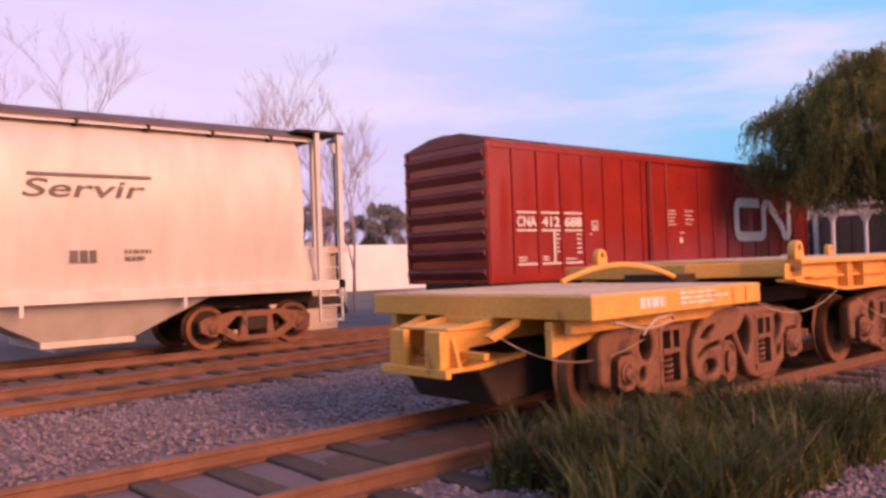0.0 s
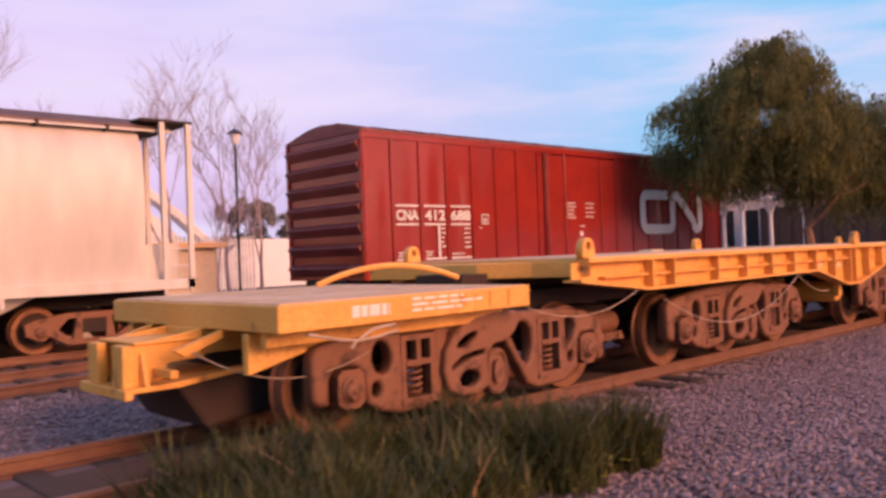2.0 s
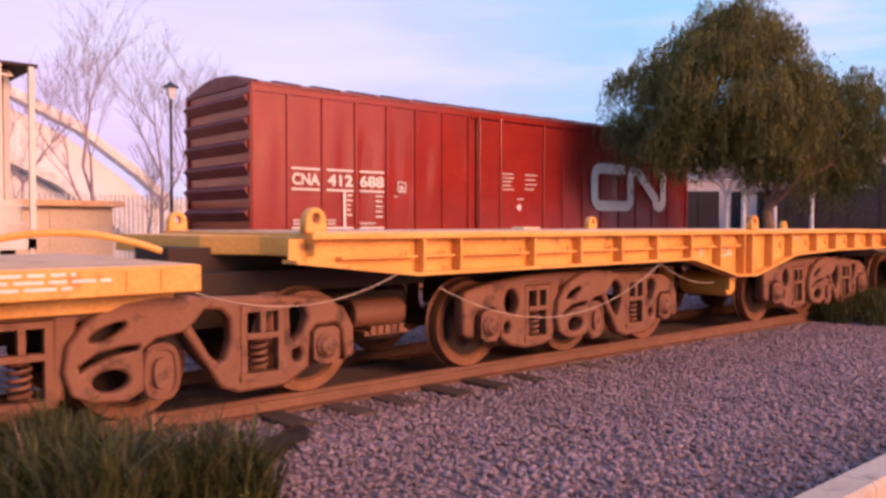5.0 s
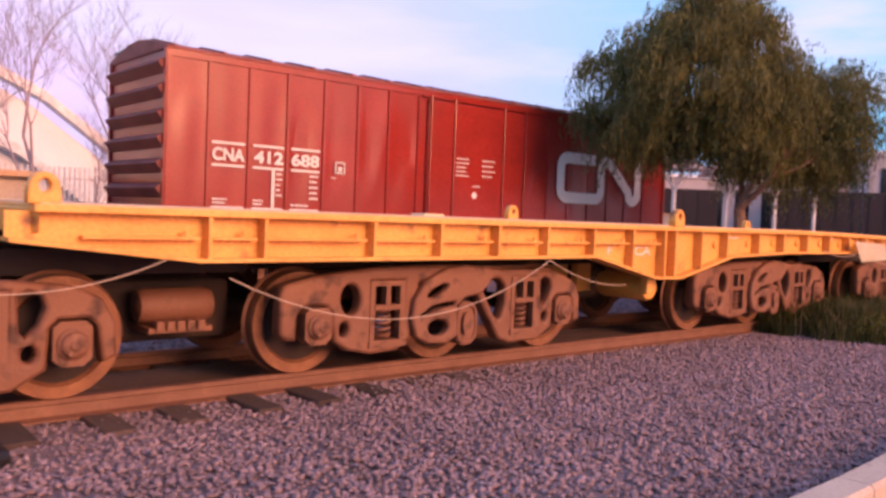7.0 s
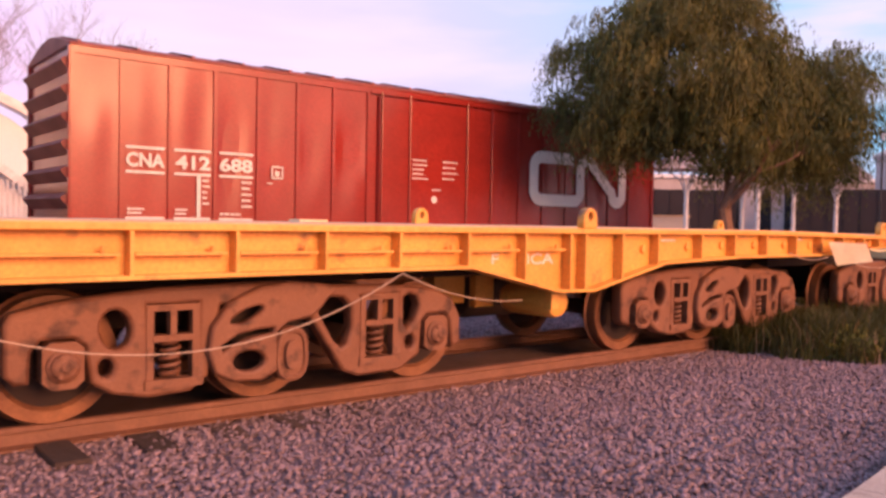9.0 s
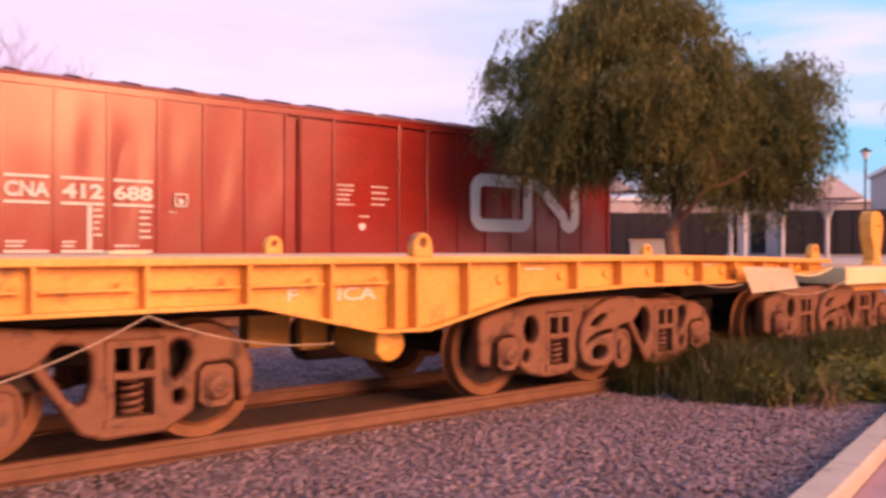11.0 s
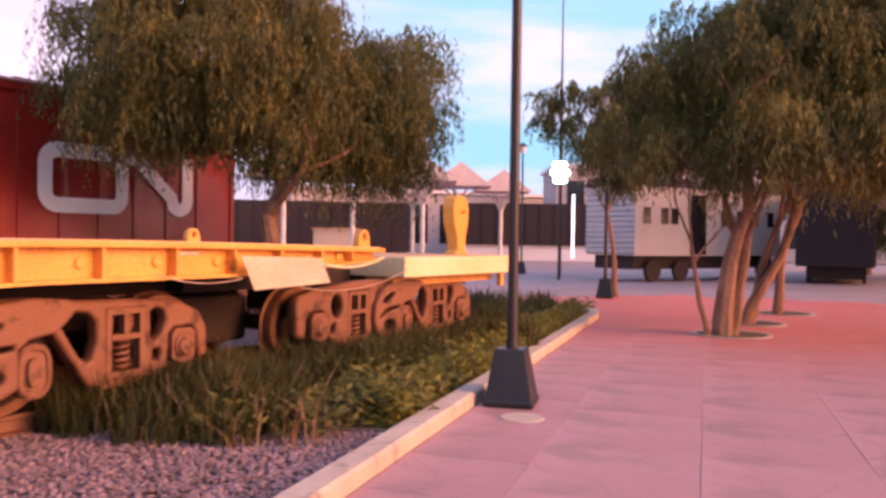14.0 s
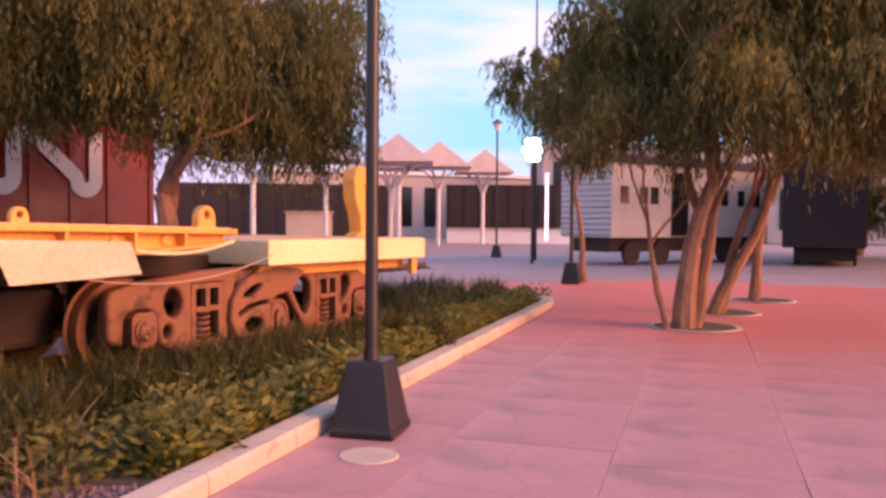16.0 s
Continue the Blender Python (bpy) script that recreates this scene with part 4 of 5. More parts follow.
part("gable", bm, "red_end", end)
for y in (BY0, BY1 - 0.09):
    bm = bmesh.new()
    box(bm, BX0 - 0.03, BX0 + 0.06, y, y + 0.09, BZ0, BZE - 0.01)
    part("corner_post", bm, "red", boxcar, bevel=0.008)
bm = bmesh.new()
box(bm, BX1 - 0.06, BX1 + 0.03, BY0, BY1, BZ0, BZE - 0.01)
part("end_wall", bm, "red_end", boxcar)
bm = bmesh.new()
box(bm, BX0 - 0.04, BX1 + 0.04, 14.2, 15.76, 0.88, 1.12)
box(bm, BX0 - 0.6, BX0, 14.85, 15.1, 0.8, 1.0)
part("underframe", bm, "dark", boxcar)
for xc in (13.9, 25.9):
    four_wheel_bogie(boxcar, xc, YB)
# lettering
YL = BY0 - 0.024
letters("CNA", boxcar, 12.93, 13.6, YL, 2.42, 2.67, "white", 0.03)
letters("412", boxcar, 13.8, 14.45, YL, 2.42, 2.67, "white", 0.03)
letters("688", boxcar, 14.64, 15.3, YL, 2.42, 2.67, "white", 0.03)
for xa, xb, z, h in [(xa, xb, z, 0.045) for xa, xb in ((12.92, 13.6), (13.78, 14.46), (14.63, 15.31)) for z in (2.74, 2.31, 1.50)] + [(14.2, 14.27, 1.55, 0.755)]:
    bm = bmesh.new()
    box(bm, xa, xb, YL - 0.004, YL, z, z + h)
    part("lettering_rule", bm, "white", boxcar)
bars(boxcar, 12.95, 13.25, YL, 1.56, 1.70, 2, "white", 2)
bars(boxcar, 13.8, 14.12, YL, 1.56, 1.70, 2, "white", 3)
bars(boxcar, 14.65, 15.25, YL, 1.56, 1.64, 1, "white", 4)
bars(boxcar, 14.3, 14.45, YL, 1.72, 2.25, 5, "white", 5, 0.35)
bars(boxcar, 15.08, 15.3, YL, 1.68, 2.25, 5, "white", 6, 0.35)
bars(boxcar, 15.6, 15.78, YL, 2.2, 2.25, 1, "white", 8)
bm = bmesh.new()
for a in ((15.7, 15.73, 2.33, 2.58), (15.92, 15.95, 2.33, 2.58), (15.7, 15.95, 2.33, 2.36), (15.7, 15.95, 2.55, 2.58), (15.78, 15.87, 2.38, 2.48)):
    box(bm, a[0], a[1], YL - 0.004, YL, a[2], a[3])
part("stencil", bm, "white", boxcar)
bars(door, 19.1, 19.6, BY0 - 0.054, 2.42, 2.92, 5, "white", 11, 0.3)
bars(door, 19.95, 20.5, BY0 - 0.054, 2.42, 2.92, 4, "white", 12, 0.25)
bars(door, 19.65, 20.0, BY0 - 0.054, 2.22, 2.28, 1, "white", 13)
bm = bmesh.new()
lathe(bm, [(0.08, -0.005), (0.08, 0)], (19.72, BY0 - 0.052, 2.05), "y", 18)
part("stencil", bm, "white", door)
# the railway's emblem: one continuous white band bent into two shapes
def band(pts, w, y):
    """A flat stroke of width w with round bends along 2D points."""
    bm = bmesh.new()
    P = [Vector((p[0], 0, p[1])) for p in pts]
    L, R = [], []
    for i, p in enumerate(P):
        d0 = (P[i] - P[i - 1]).normalized() if i else (P[1] - P[0]).normalized()
        d1 = (P[i + 1] - P[i]).normalized() if i < len(P) - 1 else d0
        n0 = Vector((-(d0.z + d1.z), 0, d0.x + d1.x)).normalized()
        k = max(0.5, n0.dot(Vector((-d1.z, 0, d1.x))))
        L.append(bm.verts.new(p + n0 * w / 2 / k + Vector((0, y, 0))))
        R.append(bm.verts.new(p - n0 * w / 2 / k + Vector((0, y, 0))))
    for i in range(len(P) - 1):
        bm.faces.new((L[i], R[i], R[i + 1], L[i + 1]))
    r = bmesh.ops.extrude_face_region(bm, geom=bm.faces[:])
    bmesh.ops.translate(bm, vec=(0, -0.006, 0), verts=[e for e in r["geom"] if isinstance(e, bmesh.types.BMVert)])
    return bm
def bend(cx, cz, r, a0, a1, n=6):
    return [(cx + r * math.cos(radians(a0 + (a1 - a0) * i / n)), cz + r * math.sin(radians(a0 + (a1 - a0) * i / n))) for i in range(n + 1)]
ZB, ZT = 2.155, 3.235
path = [(24.35, ZT)] + bend(23.16, ZT - 0.26, 0.26, 90, 180) + bend(23.16, ZB + 0.26, 0.26, 180, 270) + bend(24.40, ZB + 0.22, 0.22, 270, 360) + bend(24.86, ZT - 0.24, 0.24, 180, 45, 6) + [(25.9, ZB + 0.26)] + bend(26.12, ZB + 0.22, 0.22, 218, 360, 8) + [(26.34, ZT + 0.10)]
part("emblem", band(path, 0.30, BY0 - 0.026), "emblem", boxcar, "white bent-band emblem")

# ---- covered hopper wagon ----
hop = thing("hopper_wagon", "pale grey covered hopper wagon on the far track", "railway wagon")
HX0, HX1 = -9.0, 7.15
def side_profile():
    """Half of the rounded body section: (offset from the middle, height)."""
    return [(1.34, 1.34), (1.42, 1.9), (1.485, 2.55), (1.47, 3.1), (1.40, 3.6), (1.28, 3.95), (1.05, 4.12), (0.6, 4.2), (0, 4.22)]
half = side_profile()
sec = [(YB - a, b) for a, b in half] + [(YB + a, b) for a, b in half[-2::-1]]
bm = bmesh.new()
prism(bm, sec, "x", HX0, HX1)
part("body", bm, "hopper", hop, smooth=True)
bm = bmesh.new()
box(bm, HX0 - 0.9, 8.05, YB - 1.49, YB - 1.33, 1.17, 1.36)
box(bm, HX0 - 0.9, 8.05, YB + 1.33, YB + 1.49, 1.17, 1.36)
box(bm, 7.9, 8.05, YB - 1.49, YB + 1.49, 1.17, 1.36)
part("side_sill", bm, "hopper", hop, bevel=0.01)
bm = bmesh.new()
prism(bm, [(YB - 1.36, 4.03), (YB - 1.36, 4.06), (YB - 0.9, 4.27), (YB - 0.9, 4.22)], "x", HX0 - 0.3, 7.75)
part("roof_slope", bm, "hopper", hop)
bm = bmesh.new()
prism(bm, [(YB - 1.30, 4.095), (YB - 1.30, 4.135), (YB - 0.9, 4.31), (YB - 0.9, 4.275)], "x", HX0, 7.7)
part("running_board", bm, "walkway_brown", hop, "brown roof walkway")
x = HX0 + 0.6
while x < 7.5:
    bm = bmesh.new()
    box(bm, x, x + 0.05, YB - 1.38, YB - 0.9, 4.0, 4.1)
    part("roof_bracket", bm, "dark", hop)
    x += 1.15
for x, y in ((7.5, YB - 1.46), (8.0, YB - 1.46), (7.75, YB - 0.9), (8.0, YB + 0.4), (8.0, YB + 1.4)):
    bm = bmesh.new()
    box(bm, x - 0.045, x + 0.045, y - 0.04, y + 0.04, 1.36, 4.2)
    part("end_post", bm, "hopper", hop)
for z in (1.6, 1.9):
    bm = bmesh.new()
    tube(bm, [(7.5, YB - 1.47, z), (8.0, YB - 1.47, z)], 0.012, 6)
    part("ladder_rung", bm, "hopper", hop)
bm = bmesh.new()
box(bm, 7.1, 8.1, YB - 1.5, YB + 1.5, 4.2, 4.25)
part("end_roof", bm, "dark", hop)
bm = bmesh.new()
prism(bm, [(7.15, 1.36), (7.15, 2.1), (7.55, 1.36)], "y", YB - 1.3, YB + 1.3)
box(bm, 7.2, 7.9, YB - 1.2, YB - 0.4, 1.36, 2.0)
part("slope_sheet", bm, "hopper", hop)
bm = bmesh.new()
box(bm, HX0 - 0.9, 8.0, YB - 0.35, YB + 0.35, 0.9, 1.3)
box(bm, 8.0, 8.75, YB - 0.15, YB + 0.15, 0.75, 1.0)
part("centre_sill", bm, "dark", hop)
for x in (-6.6, -2.2, 2.2):
    bm = bmesh.new()
    w0, w1 = 2.0, 0.75
    v = []
    for z, hw, hy in ((1.2, w0, 1.3), (0.55, w1, 0.85), (0.45, w1, 0.85)):
        v.append([bm.verts.new((x + 1.2 + a * hw, YB + b * hy, z)) for a, b in ((-1, -1), (1, -1), (1, 1), (-1, 1))])
    for a, b in zip(v, v[1:]):
        for k in range(4):
            bm.faces.new((a[k], a[(k + 1) % 4], b[(k + 1) % 4], b[k]))
    bm.faces.new(v[0][::-1])
    bm.faces.new(v[-1])
    part("outlet_hopper", bm, "hopper", hop)
for x in (2.2, 4.75):
    bm = bmesh.new()
    box(bm, x, x + 0.06, YB - 1.50, YB - 1.44, 1.0, 1.2)
    part("bracket", bm, "hopper", hop)
bm = bmesh.new()
for x in (7.45, 7.95):
    box(bm, x, x + 0.04, YB - 1.5, YB - 1.46, 0.55, 1.2)
for z in (0.57, 0.85, 1.05):
    box(bm, 7.45, 7.99, YB - 1.5, YB - 1.46, z, z + 0.03)
part("step", bm, "hopper", hop)
for xc in (6.35, -7.6):
    four_wheel_bogie(hop, xc, YB)
YH = YB - 1.492
letters("Servir", hop, 2.28, 4.15, YH, 2.83, 3.12, "hopper_dark", 0.008, 0.18)
bm = bmesh.new()
box(bm, 2.35, 4.25, YH - 0.004, YH, 3.16, 3.21)
part("lettering_rule", bm, "hopper_dark", hop)
bars(hop, 2.95, 3.6, YB - 1.43, 1.78, 2.0, 1, "hopper_dark", 21, 0.9)
bars(hop, 3.8, 4.25, YB - 1.43, 1.78, 2.0, 2, "hopper_dark", 22, 0.6)

# ---- street lamps ----
def street_lamp(x, y, h, base=True, rz=0, label="black square-based street lamp with a lantern head"):
    t = thing("street_lamp", label, "street lamp", (x, y, 0), rz, "street lamps of the yard")
    bm = bmesh.new()
    v = []
    for z, w in ((0, 0.235), (0.05, 0.24), (0.07, 0.225), (0.50, 0.15), (0.54, 0.14)):
        v.append([bm.verts.new((a * w, b * w, z)) for a, b in ((-1, -1), (1, -1), (1, 1), (-1, 1))])
    for a, b in zip(v, v[1:]):
        for k in range(4):
            bm.faces.new((a[k], a[(k + 1) % 4], b[(k + 1) % 4], b[k]))
    bm.faces.new(v[0][::-1])
    bm.faces.new(v[-1])
    part("pedestal", bm, "black", t, bevel=0.012)
    bm = bmesh.new()
    tube(bm, [(0, 0, 0.52), (0, 0, 0.64), (0, 0, h - 0.5)], [0.062, 0.05, 0.045], 14)
    part("pole", bm, "black", t, smooth=True)
    bm = bmesh.new()
    lathe(bm, [(0.05, h - 0.5), (0.10, h - 0.46), (0.12, h - 0.40), (0.19, h - 0.16), (0.20, h - 0.12)], (0, 0, 0), "z", 8)
    head = part("lantern", bm, "wall_white", t)
    bm = bmesh.new()
    lathe(bm, [(0.27, h - 0.13), (0.25, h - 0.09), (0.10, h), (0.03, h + 0.06)], (0, 0, 0), "z", 12)
    part("cap", bm, "black", head)
    return t
street_lamp(20.65, 2.23, 5.4, rz=18, label="black street lamp on a tapered square pedestal beside the kerb")
street_lamp(35.7, 6.95, 5.8, rz=14)
street_lamp(49.3, 16.35, 6.3, rz=20)
street_lamp(14.95, 24.2, 6.1, rz=5)
# ---- trees ----
def leafy_tree(name, label, at, height, spread, base_z, trunks, strands, leaf, seed, droop=1.0, lobes=None, leaf_len=0.10, per=13):
    """Pepper tree: leaning trunks, forking limbs, and a crown of hanging strands of small leaves."""
    rnd = random.Random(seed)
    t = thing(name, label, "tree", at, 0, "pepper trees")
    bm = bmesh.new()
    tips = []
    def limb(p, d, r, length, level):
        pts, rad = [p.copy()], [r]
        n = 5
        for i in range(n):
            d = (d + Vector((rnd.uniform(-1, 1), rnd.uniform(-1, 1), rnd.uniform(-0.5, 0.9))) * 0.16).normalized()
            p = p + d * length / n
            pts.append(p.copy())
            rad.append(r * (1 - 0.5 * (i + 1) / n))
        tube(bm, pts, rad, 8 if level < 2 else 5)
        if level >= 3:
            tips.append(p)
            return
        for k in range(3):
            a = rnd.uniform(0, 6.28)
            nd = (d * 0.8 + Vector((math.cos(a), math.sin(a), rnd.uniform(-0.1, 0.5))) * 0.75).normalized()
            limb(pts[-1] if k else pts[-2], nd, r * 0.42, length * rnd.uniform(0.5, 0.7), level + 1)
    for (dx, dy, lean, az, r, ln) in trunks:
        a = radians(az)
        d = Vector((math.cos(a) * lean, math.sin(a) * lean, 1)).normalized()
        limb(Vector((dx, dy, -0.1)), d, r, ln, 0)
    part("trunk", bm, "bark", t, smooth=True)
    lobes = lobes or [(0, 0, base_z + (height - base_z) * 0.5, spread / 2, spread / 2, (height - base_z) / 2)]
    V, F = [], []
    def leaf_quad(p, d, s, w):
        k = len(V)
        u = Vector((rnd.uniform(-1, 1), rnd.uniform(-1, 1), rnd.uniform(-0.4, 0.4))).normalized() * w
        V.extend([(p - u)[:], (p + d * s * 0.5 + u * 0.2)[:], (p + d * s)[:], (p + d * s * 0.5 - u * 1.2)[:]])
        F.append((k, k + 1, k + 2, k + 3))
    total = sum(l[3] * l[4] * l[5] for l in lobes)
    per_clump = 26
    for lx, ly, lz, ax, ay, az in lobes:
        for _ in range(max(3, int(strands / per_clump * ax * ay * az / total))):
            while True:
                q = Vector((rnd.uniform(-1, 1), rnd.uniform(-1, 1), rnd.uniform(-1, 1)))
                if 0.42 < q.length < 1:
                    break
            q = q * (1 + 0.25 * noise.noise((q.x * 2.2 + seed, q.y * 2.2, q.z * 2.2)))
            c = Vector((lx + q.x * ax, ly + q.y * ay, lz + q.z * az))
            rad = rnd.uniform(0.22, 0.5)
            fall = rnd.uniform(0.5, 1.25) * droop
            for _ in range(per_clump):
                a, h = rnd.uniform(0, 6.28), rad * math.sqrt(rnd.random())
                p = c + Vector((h * math.cos(a), h * math.sin(a), rnd.uniform(-0.15, 0.2) + 0.3 * (rad - h)))
                ln = fall * rnd.uniform(0.5, 1.1)
                out = Vector((math.cos(a), math.sin(a), 0)) * h * 0.5 + Vector((q.x, q.y, 0)) * 0.15
                for i in range(per):
                    f = i / per
                    pos = p + out * f + Vector((0, 0, 0.12 * math.sin(f * 3) - ln * f ** 1.25))
                    pos += Vector((rnd.uniform(-1, 1), rnd.uniform(-1, 1), rnd.uniform(-1, 1))) * 0.04
                    d = Vector((rnd.uniform(-0.5, 0.5), rnd.uniform(-0.5, 0.5), rnd.uniform(-1.4, -0.35))).normalized()
                    leaf_quad(pos, d, leaf_len * rnd.uniform(0.8, 1.5), 0.15 * leaf_len * rnd.uniform(0.8, 1.4))
    crown = new("crown", raw("crown", V, F, leaf))
    crown.parent = t
    return t
leafy_tree("pepper_tree", "large drooping pepper tree beside the red boxcar", (24.62, 8.85, 0), 8.0, 8.6, 2.7,
           [(0, 0, 0.16, 110, 0.25, 2.1)], 15500, "leaf", 11, 1.0,
           [(-0.5, 1.3, 5.4, 2.2, 2.2, 1.9), (-0.3, 1.0, 6.7, 1.5, 1.5, 0.9), (-1.4, 2.9, 5.0, 1.3, 1.3, 1.4), (-1.2, 2.2, 4.0, 1.4, 1.4, 0.9), (0.1, 0.2, 4.2, 1.5, 1.5, 1.1), (0.3, 0.0, 3.4, 1.3, 1.3, 0.7), (2.6, -0.6, 5.1, 1.0, 1.0, 1.0), (2.8, -0.5, 4.1, 1.0, 1.0, 1.0), (1.6, -0.7, 4.2, 1.3, 1.3, 1.2), (2.0, -0.6, 3.2, 1.2, 1.2, 0.6)], 0.12)
leafy_tree("pepper_tree", "leaning multi-trunk pepper tree in the red paving", (27.95, 1.95, 0), 8.0, 8, 3.0,
           [(0.05, 0.0, 0.16, -30, 0.19, 2.3), (0.2, -0.1, 0.34, -50, 0.13, 2.3), (-0.22, 0.16, 0.02, 100, 0.06, 1.7)], 13500, "leaf", 21, 0.9,
           [(-0.6, 1.0, 3.85, 1.2, 1.0, 0.95), (0.0, 0.2, 4.4, 1.4, 1.3, 1.2), (-0.8, 0.0, 3.3, 1.1, 1.0, 0.6), (0.6, -0.9, 4.9, 1.7, 1.5, 1.4), (-0.4, -1.1, 3.5, 1.3, 1.2, 0.8), (1.2, -1.9, 4.4, 1.7, 1.6, 1.5), (1.2, -2.0, 6.0, 1.8, 1.7, 1.3), (0.5, -2.6, 3.4, 1.4, 1.4, 0.8), (2.0, -3.8, 4.8, 1.8, 1.8, 1.6)], 0.12)
# these two pepper trees take the darker leaf as painted-in shade
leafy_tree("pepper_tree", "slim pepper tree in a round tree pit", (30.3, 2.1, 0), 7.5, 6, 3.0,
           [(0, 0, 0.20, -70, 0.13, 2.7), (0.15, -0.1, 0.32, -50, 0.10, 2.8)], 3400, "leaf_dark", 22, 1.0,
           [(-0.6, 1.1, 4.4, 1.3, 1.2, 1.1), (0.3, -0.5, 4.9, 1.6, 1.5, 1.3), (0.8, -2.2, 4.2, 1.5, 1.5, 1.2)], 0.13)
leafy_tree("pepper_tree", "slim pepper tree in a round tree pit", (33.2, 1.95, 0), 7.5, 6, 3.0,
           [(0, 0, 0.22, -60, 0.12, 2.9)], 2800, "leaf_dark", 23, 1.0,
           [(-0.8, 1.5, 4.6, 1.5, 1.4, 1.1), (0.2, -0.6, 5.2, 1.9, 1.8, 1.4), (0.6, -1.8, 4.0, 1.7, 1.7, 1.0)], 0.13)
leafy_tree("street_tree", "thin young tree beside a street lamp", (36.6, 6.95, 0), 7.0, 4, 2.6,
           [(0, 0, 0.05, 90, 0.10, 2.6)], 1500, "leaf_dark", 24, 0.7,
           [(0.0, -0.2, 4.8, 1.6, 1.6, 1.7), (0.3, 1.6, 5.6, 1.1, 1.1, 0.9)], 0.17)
# far trees, paled by the haze in their leaf colour
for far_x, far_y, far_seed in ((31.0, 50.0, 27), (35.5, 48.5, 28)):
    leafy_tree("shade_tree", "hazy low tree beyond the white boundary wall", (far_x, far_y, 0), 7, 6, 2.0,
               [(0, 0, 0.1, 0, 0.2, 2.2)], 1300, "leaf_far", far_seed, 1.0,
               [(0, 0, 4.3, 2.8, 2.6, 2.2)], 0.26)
leafy_tree("shade_tree", "broad dark tree behind the coaches", (50, -2.5, 0), 9, 9, 3.0,
           [(0, 0, 0.1, 0, 0.25, 3.2)], 3000, "leaf_dark", 25, 1.0,
           [(0, 0, 6.2, 5.2, 5.0, 2.9)], 0.22)
for far_x, far_y, far_seed in ((60.0, -4.5, 29), (64.0, 2.5, 30)):
    leafy_tree("shade_tree", "broad dark tree behind the wagons", (far_x, far_y, 0), 9, 9, 1.5,
               [(0, 0, 0.1, 0, 0.25, 2.4)], 2600, "leaf_dark", far_seed, 1.0,
               [(0, 0, 4.8, 5.4, 5.2, 3.6)], 0.26)
leafy_tree("shade_tree", "broad dark tree behind the coaches", (44, -0.5, 0), 9, 9, 3.0,
           [(0, 0, 0.1, 0, 0.25, 3.2)], 3000, "leaf_dark", 26, 1.0,
           [(0, 0, 6.0, 4.2, 4.0, 2.6)], 0.2)
for x, y in ((28.1, 1.85), (30.4, 2.0), (33.3, 1.85)):
    bm = bmesh.new()
    lathe(bm, [(0.62, 0.004), (0.6, 0.012)], (x + 0.15, y, 0), "z", 32)
    tagged(part("tree_pit", bm, "dirt"), "round earth tree pit in the paving", "tree pit", "tree pits")
    bm = bmesh.new()
    lathe(bm, [(0.60, 0.005), (0.60, 0.02), (0.68, 0.02), (0.68, 0.005)], (x + 0.15, y, 0), "z", 36)
    tagged(part("tree_pit_ring", bm, "kerb"), "pale concrete ring round a tree pit", "tree pit ring", "tree pit rings")

def bare_tree(at, height, seed, label="leafless tree against the evening sky"):
    rnd = random.Random(seed)
    t = thing("bare_tree", label, "tree", at, 0, "bare trees")
    bm = bmesh.new()
    def limb(p, d, r, length, level):
        pts, rad = [p.copy()], [r]
        for i in range(4):
            d = (d + Vector((rnd.uniform(-1, 1), rnd.uniform(-1, 1), rnd.uniform(-0.2, 0.7))) * 0.14).normalized()
            p = p + d * length / 4
            pts.append(p.copy())
            rad.append(max(0.004, r * (1 - 0.6 * (i + 1) / 4)))
        tube(bm, pts, rad, 6 if level < 2 else 3, False)
        if level >= 5:
            return
        for k in range(4 if level in (1, 2) else 3):
            a = rnd.uniform(0, 6.28)
            nd = (d + Vector((math.cos(a), math.sin(a), 0.25)) * rnd.uniform(0.45, 0.8)).normalized()
            limb(pts[rnd.randint(2, 4)], nd, max(0.005, r * 0.48), length * rnd.uniform(0.58, 0.78), level + 1)
    limb(Vector((0, 0, -0.1)), Vector((0.03, 0, 1)), height * 0.0095, height * 0.34, 0)
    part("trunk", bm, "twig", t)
for x, y, h, sd in ((12.6, 23.5, 10.2, 1), (14.9, 25.0, 9.6, 2), (8.0, 28.7, 11.5, 3), (16.6, 25.6, 9.0, 4), (14.2, 24.4, 5.0, 6), (11.0, 26.5, 9.0, 5)):
    bare_tree((x, y, 0), h, sd)

# ---- background, west side ----
kiosk = thing("kiosk", "low cream-sided kiosk with a flat roof", "building")
bm = bmesh.new()
box(bm, 4.0, 11.0, 18.3, 22.0, 0, 2.0)
kwall = part("wall", bm, "wall_cream", kiosk)
for i in range(18):
    bm = bmesh.new()
    box(bm, 9.6, 10.99, 18.27, 18.30, 0.1 + 0.1 * i, 0.175 + 0.1 * i)
    part("siding", bm, "wall_cream", kwall)
bm = bmesh.new()
box(bm, 3.8, 11.2, 18.05, 22.2, 2.0, 2.14)
part("roof", bm, "deck", kiosk, bevel=0.02)
bm = bmesh.new()
box(bm, 8.3, 9.0, 18.27, 18.3, 1.1, 1.75)
part("window", bm, "glass_dark", kiosk)
fence = thing("paling_fence", "white steel paling fence", "fence")
for i in range(70):
    x = 6.0 + i * 0.16
    bm = bmesh.new()
    box(bm, x, x + 0.07, 26.0 + 0.08 * (x - 6), 26.03 + 0.08 * (x - 6), 0.0, 2.6)
    part("slat", bm, "steel_white", fence)
bm = bmesh.new()
